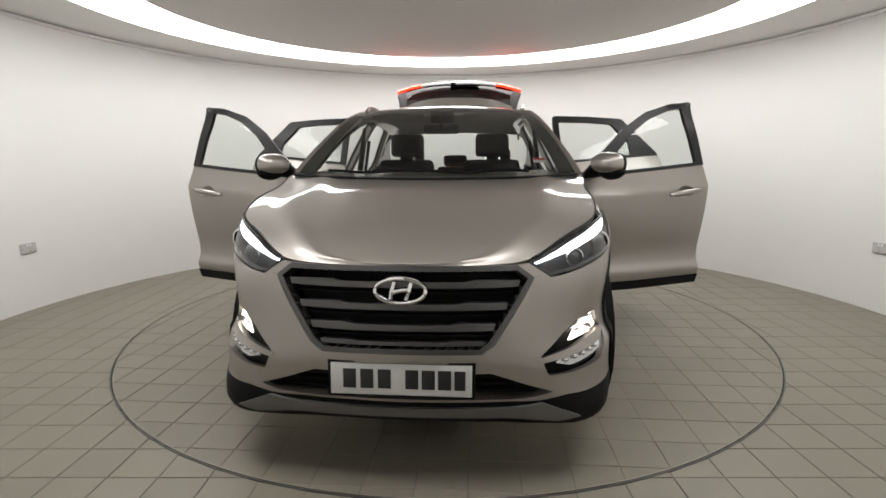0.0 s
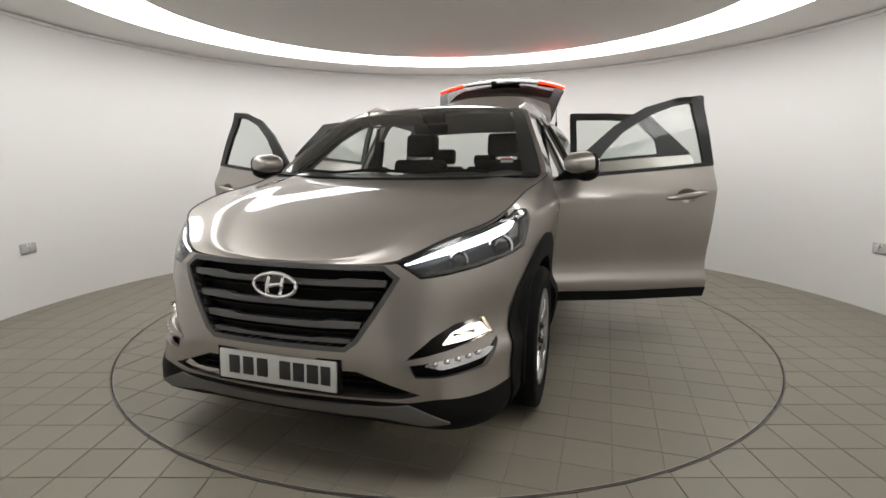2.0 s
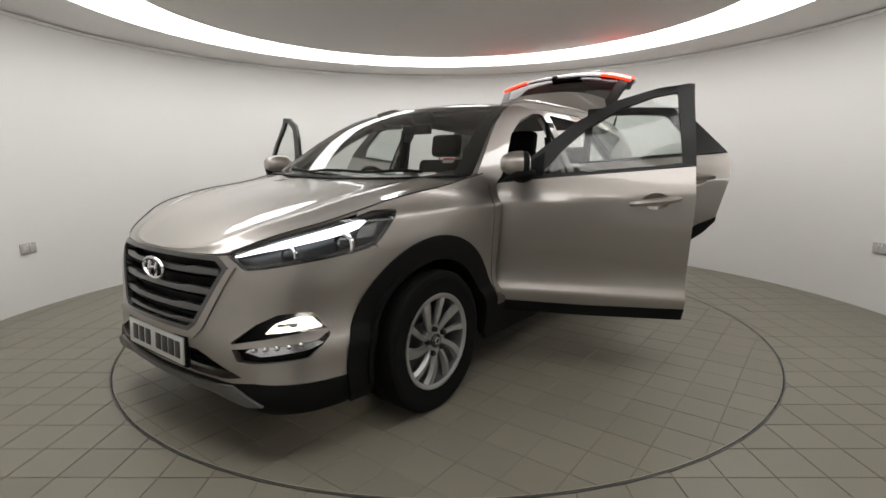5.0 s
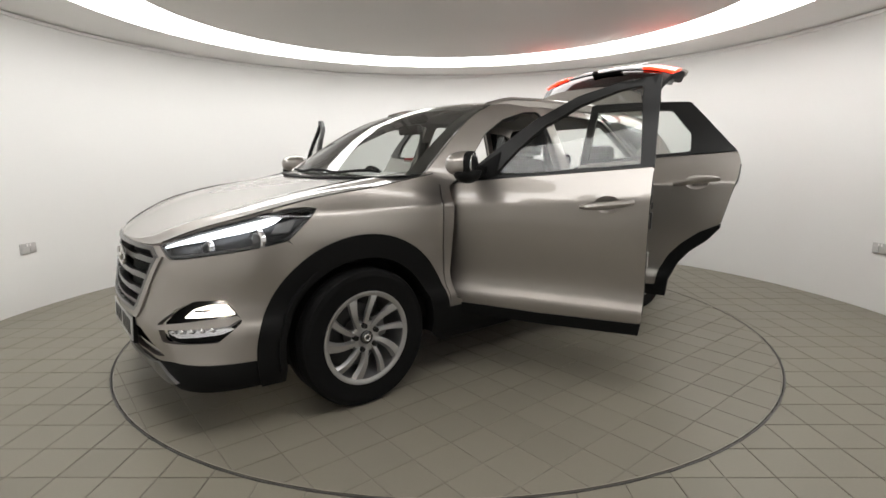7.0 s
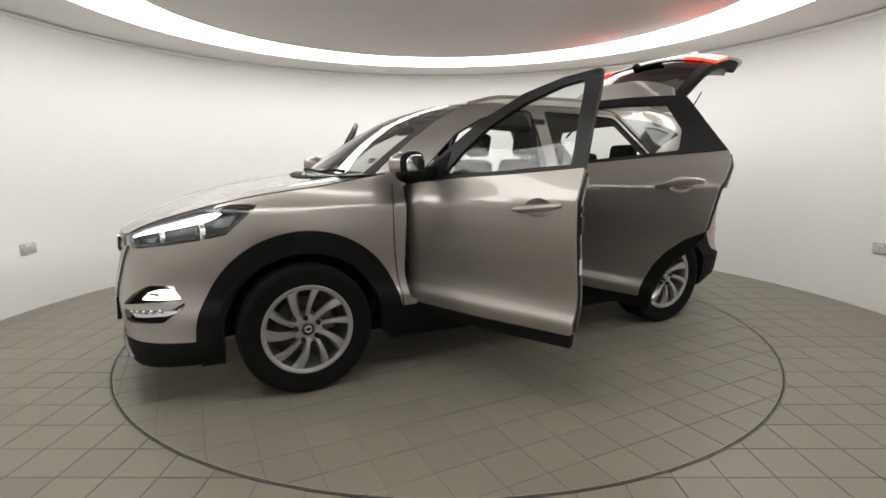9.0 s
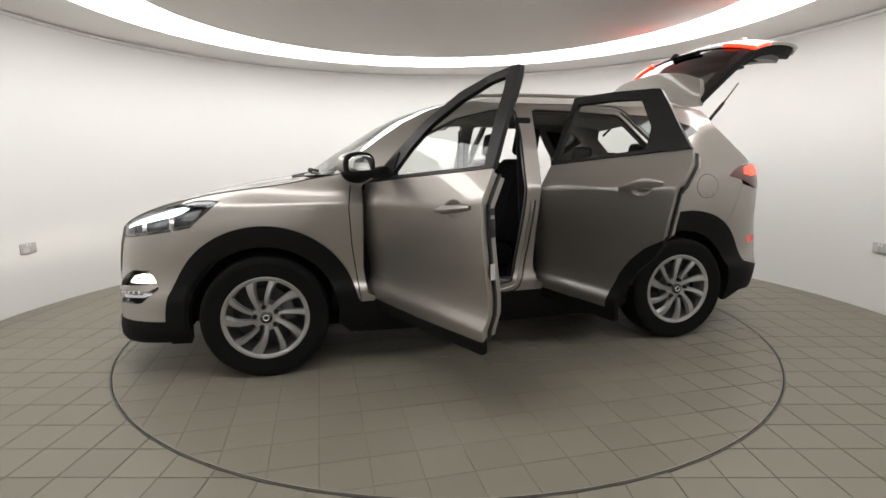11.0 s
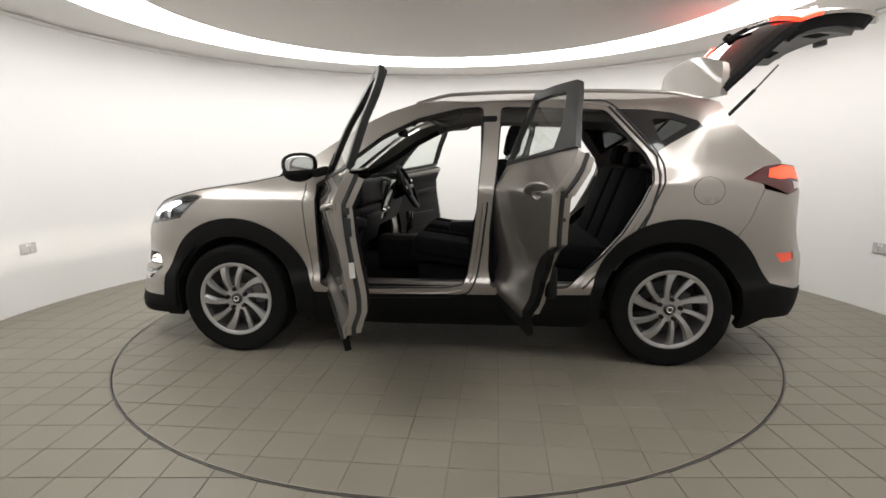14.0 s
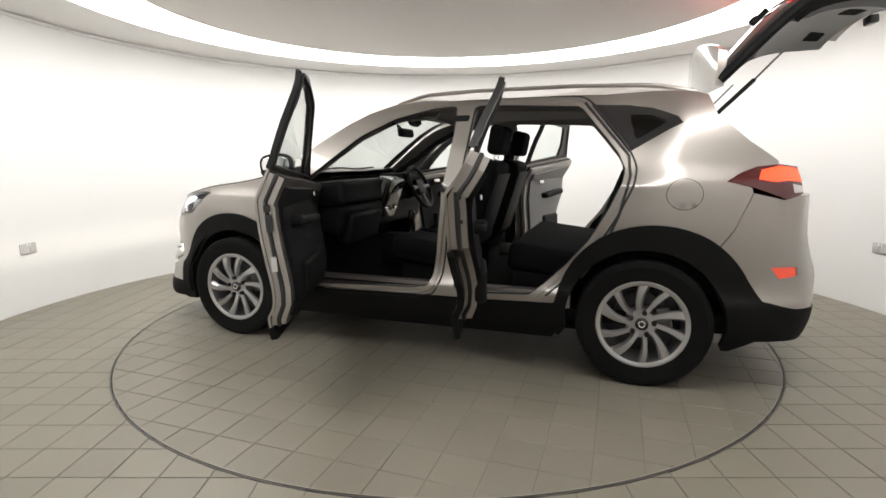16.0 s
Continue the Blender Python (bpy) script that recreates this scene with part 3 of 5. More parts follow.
def door_handle(parent, x, z, side, tilt):
    s0 = sx(x)

    def dish(u, v):
        r2 = min(((abs(u) - s0 - .005) / .068) ** 2 + ((v - z) / .043) ** 2, 1)
        q, n = skin_point(flank, u, v)
        return tuple(q - n * (.016 * (1 - r2 * r2)))
    panel("handle_cup", handle_cup(x, z), PAINT, parent, "pressed painted cup", thick=.002, res=.012, flip=side < 0, fn=dish)
    rows = []
    for k in range(13):
        f = k / 12
        w = .019 * (1 - .5 * abs(2 * f - 1) ** 3)
        q, n = skin_point(flank, side * (s0 + .125 * (2 * f - 1)), z + tilt * (.5 - f) * -.03)
        out = .010 + .026 * math.sin(math.pi * f) ** .6
        rows.append([q + n * (out - .014) + Vector((0, 0, -w)), q + n * out + Vector((0, 0, -w * .7)), q + n * (out + .005), q + n * out + Vector((0, 0, w * .7)), q + n * (out - .014) + Vector((0, 0, w))])
    vs = [tuple(v) for r in rows for v in r]
    fs = [(i * 5 + m, i * 5 + (m + 1) % 5, i * 5 + 5 + (m + 1) % 5, i * 5 + 5 + m) for i in range(12) for m in range(5)]
    fs += [(4, 3, 2, 1, 0), tuple(60 + m for m in range(5))]
    if side > 0:
        fs = [f[::-1] for f in fs]
    mesh_ob("handle", vs, fs, PAINT, parent, "beige painted door handle")


def inset_loop(poly, d):
    """The outline drawn in by d."""
    n, out = len(poly), []
    area = sum(a[0] * b[1] - a[1] * b[0] for a, b in zip(poly, poly[1:] + poly[:1]))
    sg = 1 if area > 0 else -1
    for i in range(n):
        a, b, c = Vector(poly[i - 1]), Vector(poly[i]), Vector(poly[(i + 1) % n])
        e1, e2 = (b - a).normalized(), (c - b).normalized()
        n1, n2 = Vector((-e1.y, e1.x)), Vector((-e2.y, e2.x))
        m = n1 + n2
        m = m / max(m.length_squared / 2, .5)
        out.append(tuple(b + m * d * sg))
    return out


DOOR_SIDE = [(1.08, 0), (1.2, .005), (1.3, .015), (1.4, .027), (1.48, .03), (1.54, .045), (1.58, .075), (1.61, .13)]


def door_skin(s, z):
    """The doors' window frames stand a little proud of the openings behind them."""
    x, y, z = flank(s, z)
    return (x, y + (1 if s >= 0 else -1) * smooth_tab(DOOR_SIDE, z), z)


FD_LOW = sp((.865, 1.08), (.885, .96), (.875, .75), (.856, .6), (.83, .425), (.3, .42), (-.205, .43), (-.208, .50), (-.212, .84), (-.216, 1.05), (-.218, 1.18), (.1, 1.152), (.45, 1.124), (.70, 1.10))
FD_FRAME = sp((.79, 1.095), (.63, 1.224), (.522, 1.308), (.387, 1.412), (.174, 1.525), (-.03, 1.583), (-.19, 1.602), (-.214, 1.598), (-.220, 1.182), (.1, 1.154), (.45, 1.126), (.70, 1.102))
FD_HOLE = sp((.57, 1.135), (.45, 1.272), (.33, 1.378), (.15, 1.482), (-.03, 1.544), (-.135, 1.560), (-.158, 1.19), (.1, 1.17), (.45, 1.143))
RD_LOW = sp((-.292, 1.182), (-.28, 1.05), (-.22, .84), (-.175, .5), (-.17, .43), (-.55, .43), (-.835, .435), (-.85, .53), (-.90, .63), (-.97, .71), (-1.07, .79), (-1.178, .845), (-1.215, 1.0), (-1.245, 1.12), (-1.248, 1.205), (-1.225, 1.262), (-.8, 1.228))
RD_FRAME = sp((-.295, 1.184), (-.308, 1.575), (-.33, 1.582), (-.62, 1.580), (-.915, 1.565), (-.94, 1.558), (-1.223, 1.264), (-.8, 1.230))
RD_HOLE = sp((-.345, 1.205), (-.355, 1.535), (-.62, 1.533), (-.83, 1.52), (-.965, 1.37), (-.975, 1.262))
RD_CLAD = sp((-.837, .433), (-.852, .53), (-.902, .63), (-.972, .71), (-1.072, .79), (-1.18, .843), (-1.177, .818), (-1.115, .742), (-1.02, .662), (-.955, .578), (-.915, .49), (-.90, .37), (-.84, .37))


def door(parent, front, side):
    """A car door, swung open on its front edge: skin, lower strip, window frame, pane, trim."""
    low, frame_, hole = (FD_LOW, FD_FRAME, FD_HOLE) if front else (RD_LOW, RD_FRAME, RD_HOLE)
    fl = side < 0
    name = "front_door" if front else "rear_door"
    grip_at = (-.025, 1.004) if front else (-1.035, 1.086)
    d = panel(name, rounded(low, .012, 2), PAINT, parent, "open beige painted %s door" % ("front" if front else "rear"), holes=[handle_cup(*grip_at)], thick=.012, flip=fl, res=.022)
    panel("window_frame", frame_, FRAMEB, d, "black window frame", holes=[rounded(hole, .015, 2)], thick=.024, flip=fl, lift=.003, fn=door_skin)
    panel("window_pane", inset_loop(hole, -.008), GLASS, d, "clear side glass", thick=0, flip=fl, res=.06, lift=-.012, fn=door_skin)
    if front:
        strip = sp((.80, .424), (.79, .365), (.3, .36), (-.195, .37), (-.205, .429), (.3, .419))
        panel("lower_strip", strip, BLACK, d, "black plastic sill strip", thick=.03, flip=fl, lift=.006)
        inner = sp((.79, 1.07), (.80, .95), (.76, .48), (-.165, .48), (-.172, .84), (-.178, 1.05), (-.18, 1.17), (.1, 1.145), (.45, 1.118), (.66, 1.095))
        cor = sp((.775, 1.098), (.62, 1.205), (.545, 1.255), (.55, 1.13), (.6, 1.115))
        panel("mirror_corner", cor, BLACK, d, "black mirror corner", thick=.03, flip=fl, lift=.008, fn=door_skin)
        mirror_shell(d, side)
        door_handle(d, *grip_at, side, 1)
    else:
        strip = sp((-.175, .428), (-.18, .37), (-.5, .365), (-.84, .368), (-.836, .433), (-.55, .428))
        panel("lower_strip", strip, BLACK, d, "black plastic sill strip", thick=.03, flip=fl, lift=.006)
        panel("arch_cladding", RD_CLAD, BLACK, d, "black plastic wheel arch piece", thick=.03, flip=fl, lift=.008)
        inner = sp((-.33, 1.17), (-.32, 1.05), (-.26, .84), (-.215, .49), (-.55, .48), (-.83, .49), (-.93, .66), (-1.12, .83), (-1.17, 1.0), (-1.19, 1.12), (-1.185, 1.24), (-.8, 1.215))
        door_handle(d, *grip_at, side, 1)
    # painted inner shell and dark trim pad
    panel("inner_shell", inset_loop(low, .010), PAINT, d, "painted inner door shell", thick=.072, flip=fl, lift=-.0125, res=.06)
    # right rear trim takes a lighter grey: the light on it is in the colour
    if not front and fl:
        panel("trim_panel", inset_loop(inner, .035), TRIMGREY, d, "door trim panel, lightened to grey as lit", thick=.02, flip=fl, lift=-.086, res=.05)
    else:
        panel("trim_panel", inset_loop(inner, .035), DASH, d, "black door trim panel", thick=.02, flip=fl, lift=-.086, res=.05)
    x0 = .30 if front else -.72
    y = side * .79
    part("armrest", box_bm(.50 if front else .42, .08, .05, pose(x0 - .08, y, .90, 0, 4, 0), .022, 4), DASH, d)
    part("door_pocket", box_bm(.55 if front else .34, .06, .16, pose(x0, y, .62), .03, 4), DASH, d)
    part("inner_handle", box_bm(.09, .015, .03, pose(x0 + (.22 if front else .2), side * .783, 1.02), .006), CHROME, d, "chrome inner handle")
    xe = -.17 if front else -1.15
    # latch, wiring grommet and paper label on the shut face
    part("latch", box_bm(.008, .03, .08, pose(xe - (.05 if front else .045), side * .865, .93 if front else 1.0), .003), LAMP_DK, d)
    if front:
        part("shut_label", box_bm(.003, .025, .07, pose(-.215, side * .862, .74, 0, 0, 0), 0), STICKER, d, "white paper label")
    part("grommet", box_bm(.006, .03, .03, pose(-.222 if front else -1.226, side * .868, 1.0 if front else 1.075), .012, 3), SEAL, d, "round black rubber plug")
    lp = [skin_point(flank, (-1 if fl else 1) * u, v) for u, v in dense(inset_loop(low, .010), .05)]
    mesh_ob("edge_seal", *tube([tuple(a - n * .048) for a, n in lp], .011, 6, True), SEAL, d)
    # rubber seal round the window
    lp = [skin_point(door_skin, (-1 if fl else 1) * u, v) for u, v in dense(inset_loop(frame_, .02), .05)]
    mesh_ob("window_seal", *tube([tuple(a - n * .024) for a, n in lp], .008, 6, True), SEAL, d)
    hx, hy, ang = (.75, .925, 67.0 if side > 0 else 71.0) if front else (-.305, .925, 75.5)
    hinge = Matrix.Translation((hx, side * hy, 0))
    lean = Matrix.Translation((0, side * .9, .95)) @ pose(0, 0, 0, -side * (2.6 if front else 1.8), 0, 0) @ Matrix.Translation((0, -side * .9, -.95))
    d.matrix_basis = hinge @ pose(0, 0, 0, 0, 0, -side * ang) @ hinge.inverted() @ lean
    return d


def head_lamp(parent, side):
    fl = side < 0
    out = [(.485, .846), (.6, .882), (.715, .913), (.9, .952), (1.0, .974), (1.07, .984), (sx(1.68), 1.001), (sx(1.60), 1.003), (sx(1.555), .997), (sx(1.60), .957), (sx(1.70), .868), (sx(1.80), .848), (sx(1.90), .832), (.67, .80), (.575, .792)]
    lamp = panel("headlight", out, LENS, parent, "clear swept-back headlight with lit running strip", thick=0, flip=fl, res=.03, lift=-.002)
    panel("housing", inset_loop(out, .004), LAMP_DK, lamp, "dark lamp housing", thick=.01, flip=fl, lift=-.055, res=.04)
    panel("bezel_face", out, GLOSSB, lamp, "gloss black lamp border", holes=[inset_loop(out, .012)], thick=.004, flip=fl, lift=-.004, res=.03)
    # side walls of the housing
    lo = dense(inset_loop(out, .003), .03)
    if fl:
        lo = [(-a, b) for a, b in lo]
    vs, n = [], len(lo)
    for u, v in lo:
        a, nn = skin_point(flank, u, v)
        vs += [tuple(a - nn * .004), tuple(a - nn * .055)]
    mesh_ob("bezel", vs, [(2 * k, 2 * k + 1, 2 * ((k + 1) % n) + 1, 2 * ((k + 1) % n)) for k in range(n)], GLOSSB, lamp, "gloss black bezel")
    drl = [(.515, .842), (.6, .869), (.715, .898), (.9, .936), (1.0, .957), (sx(1.75), .974), (sx(1.72), .968), (sx(1.755), .944), (sx(1.80), .928), (.93, .908), (.75, .879), (.62, .858), (.52, .837)]
    panel("running_light", drl, DRL, lamp, "lit white running light strip", thick=.006, flip=fl, lift=-.012, res=.03)
    low = [(.60, .806), (.68, .812), (.84, .830), (sx(1.88), .842), (sx(1.885), .837), (.84, .824), (.68, .803), (.59, .798)]
    panel("lower_strip", low, REFLECTOR, lamp, "bright lower edge strip", thick=.004, flip=fl, lift=-.02, res=.03)
    for s_, z_, r in ((sx(1.83), .880, .042), (.76, .852, .030)):
        a, n = skin_point(flank, -s_ if fl else s_, z_)
        c = a - n * .035
        m = Matrix.Translation(c) @ Vector((1, side * .25, 0)).to_track_quat("Y", "Z").to_matrix().to_4x4()
        vs, fs = lathe([(r * 1.22, -.01), (r * 1.22, .008), (r * 1.02, .012), (r * 1.0, -.005)], 28, "y", True)
        mesh_ob("projector_ring", [tuple(m @ Vector(v)) for v in vs], fs, REFLECTOR, lamp)
        vs, fs = lathe([(0.0005, .026), (r * .5, .022), (r * .8, .012), (r, -.004)], 28)
        mesh_ob("projector_lens", [tuple(m @ Vector(v)) for v in vs], fs, GLOSSB if r > .04 else LAMP_DK, lamp)
    mid = [(sx(1.745), .945), (sx(1.655), .966), (sx(1.69), .905), (sx(1.77), .902)]
    panel("indicator_reflector", mid, TRIMGREY, lamp, "grey indicator reflector", thick=.004, flip=fl, lift=-.03, res=.03)
    return lamp


def front_end(car):
    fogh = rounded([(.515, .50), (sy(.60), .573), (sy(.675), .612), (sy(.765), .618), (sy(.80), .52), (sy(.75), .44), (sy(.60), .425), (.545, .425)], .012)
    grl = [(-.287, .532), (.287, .532), (.328, .562), (sy(.478), .79), (sy(.43), .826), (-sy(.43), .826), (-sy(.478), .79), (-.328, .562)]
    intake = [(-.565, .362), (-.50, .385), (-.33, .447), (.33, .447), (.50, .385), (.565, .362), (.50, .347), (.40, .338), (-.40, .338), (-.50, .347)]
    half = [(0, .838), (.42, .838), (.485, .842), (.575, .786), (.67, .793), (sx(1.90), .826), (sx(1.80), .842), (sx(1.70), .862), (sx(1.60), .785)]
    half += sp((1.70, .71), (1.77, .62), (1.815, .51), (1.835, .41), (1.838, .345))
    half += [(.80, .345), (.62, .345), (.52, .332), (0, .325)]
    outline = half + [(-u, v) for u, v in half[::-1][1:-1]]
    bump = panel("front_bumper", outline, PAINT, car, "beige painted front bumper", holes=[grl, intake, fogh, [(-u, v) for u, v in fogh]], thick=.025, res=.024)
    # grille
    g = panel("grille", [(u * 1.0, v) for u, v in grl], BLACK, car, "wide black grille with grey bars", thick=.01, lift=-.075, res=.05)
    panel("grille_surround", inset_loop(grl, -.010), GREYBAR, g, "satin grey grille frame", holes=[inset_loop(grl, .008)], thick=.05, lift=.008, res=.03)
    # raised painted frame down the sides of the grille and below it
    strap = [(.292, .522), (.338, .553), (sy(.478) + .014, .788), (sy(.478) + .050, .796), (.372, .538), (.318, .494)]
    panel("grille_frame", strap + [(-.318, .494), (-.372, .538), (-sy(.478) - .050, .796), (-sy(.478) - .014, .788), (-.338, .553), (-.292, .522)], PAINT, car, "raised painted frame round the grille", thick=.02, lift=.009, res=.02)
    vs, n = [], 0
    lo = dense(inset_loop(grl, .008), .04)
    for u, v in lo:
        a, nn = skin_point(flank, u, v)
        vs += [tuple(a), tuple(a - nn * .08)]
    n = len(lo)
    mesh_ob("grille_wall", vs, [(2 * k, 2 * k + 1, 2 * ((k + 1) % n) + 1, 2 * ((k + 1) % n)) for k in range(n)], BLACK, g)
    for z in (.775, .695, .620, .560):
        w = lerp_tab([(.532, .29), (.562, .325), (.79, .47), (.826, .42)], z) - .014
        h = .016 if z > .6 else .010
        bar = [(-w, z + h * .6), (-w * .62, z + h * .9), (-w * .52, z + h * .35), (w * .52, z + h * .35), (w * .62, z + h * .9), (w, z + h * .6), (w - .008, z - h * .9), (w * .5, z - h), (-w * .5, z - h), (-w + .008, z - h * .9)]
        panel("grille_bar", bar, GREYBAR, g, "satin grey grille bar", thick=.035, lift=-.008, res=.03)
        for dz in (-.034, ):
            panel("grille_slat", [(-w * .96, z + dz), (w * .96, z + dz), (w * .96, z + dz - .006), (-w * .96, z + dz - .006)], BLACK, g, thick=.03, lift=-.035, res=.05)
    # badge: an oval ring with a slanting stroke
    ring = []
    for k in range(40):
        a = 2 * math.pi * k / 40
        ring.append((2.222, .092 * math.cos(a), .752 + .045 * math.sin(a)))
    mesh_ob("badge", *tube(ring, .008, 8, True), CHROME, car, "chrome oval badge on the grille")
    for q in ([(2.222, -.035, .722), (2.226, -.03, .752), (2.222, -.02, .785)], [(2.222, .02, .72), (2.226, .032, .752), (2.222, .04, .782)], [(2.223, -.03, .745), (2.227, .0, .755), (2.223, .03, .758)]):
        mesh_ob("badge_stroke", *tube(q, .009, 8), CHROME, car)
    # number plate with plain bars
    pl = part("number_plate", box_bm(.012, .52, .118, pose(2.243, 0, .425, 0, -3, 0), .004), PLATE, car, "white number plate with black bars")
    part("plate_holder", box_bm(.02, .545, .14, pose(2.232, 0, .425, 0, -3, 0), .004), BLACK, car)
    for k, y in enumerate((-.205, -.135, -.065, .045, .110, .175, .235)):
        part("plate_bar", box_bm(.003, .048 if k < 6 else .04, .072, pose(2.2505, y * .92, .428, 0, -3, 0), .001), INK, pl)
    part("plate_line", box_bm(.003, .16, .005, pose(2.247, 0, .374, 0, -3, 0), 0), INK, pl)
    # lower intake, valance and skid strip
    panel("lower_intake", inset_loop(intake, -.01), BLACK, car, "black lower air intake", thick=.01, lift=-.06, res=.05)
    for z in (.37, .40, .425):
        panel("intake_slat", [(-.42, z), (.42, z), (.42, z - .006), (-.42, z - .006)], BLACK, car, thick=.03, lift=-.02, res=.06)
    val = [(0, .322), (.52, .332), (.62, .347), (.80, .342)] + sp((1.838, .342), (1.83, .27), (1.80, .225)) + [(.70, .222), (.5, .23), (0, .23)]
    panel("valance", val + [(-u, v) for u, v in val[::-1][1:-1]], BLACK, car, "black plastic lower bumper", thick=.03, lift=.002, res=.05)
    skid = [(0, .306), (.40, .310), (.52, .326), (.58, .30), (.66, .262), (.58, .252), (.45, .268), (0, .268)]
    panel("skid_strip", skid + [(-u, v) for u, v in skid[::-1][1:-1]], SKID, car, "silver grey skid strip", thick=.03, lift=.014, res=.04)
    # fog lamp recesses
    for side in (1, -1):
        fl = side < 0
        rec = panel("fog_recess", inset_loop(fogh, -.004), BLACK, car, "black fog lamp recess", thick=.01, lift=-.04, res=.04, flip=fl)
        bar = [(.50, .492), (sy(.60), .512), (sy(.70), .530), (sy(.79), .545), (sy(.797), .532), (sy(.77), .505), (sy(.62), .488), (.51, .474)]
        panel("divider", bar, PAINT, rec, "painted divider", thick=.03, lift=.003, flip=fl, res=.03)
        fog = [(sy(.63), .538), (sy(.665), .575), (sy(.72), .595), (sy(.765), .592), (sy(.785), .552), (sy(.70), .542)]
        slot = [(sy(.738), .5625), (sy(.738), .5725), (sy(.668), .5725), (sy(.668), .5625)]
        lampf = panel("fog_lamp", rounded(fog, .008, 2), FOG, rec, "lit warm white fog lamp", holes=[slot], thick=.003, lift=-.014, flip=fl, res=.02)
        # bulb at the back of a flat shaded slit, which throws a wide low beam
        c = skin_point(flank, side * sy(.703), .5675)[0] - Vector((.012, side * .008, 0))
        part("fog_bulb", box_bm(.003, .046, .004, pose(c.x - .036, c.y, c.z + .001), 0), BEAM, lampf, "bright fog bulb")
        for dz in (-.0045, .0045):
            part("bulb_shade", box_bm(.046, .075, .0012, pose(c.x - .014, c.y, c.z + dz - .0005, 0, 1.0, 0), 0), DARK_GAP, lampf)
        led = [(sy(.565), .468), (sy(.60), .492), (sy(.765), .508), (sy(.785), .498), (sy(.755), .474), (sy(.62), .452)]
        panel("led_bar", rounded(led, .006, 2), REFLECTOR, rec, "clear LED light bar", thick=.01, lift=-.012, flip=fl, res=.03)
        panel("led_lens", rounded(led, .006, 2), LENS, rec, thick=0, lift=.001, flip=fl, res=.03)
        for k in range(5):
            q, n = skin_point(flank, side * (sy(.60) + k * .045), .478 + k * .0045)
            b = bmesh.new()
            bmesh.ops.create_icosphere(b, subdivisions=2, radius=.011, matrix=Matrix.Translation(q - n * .006))
            part("led", b, REFLECTOR, rec, "small LED reflector")
        head_lamp(car, side)
    return bump


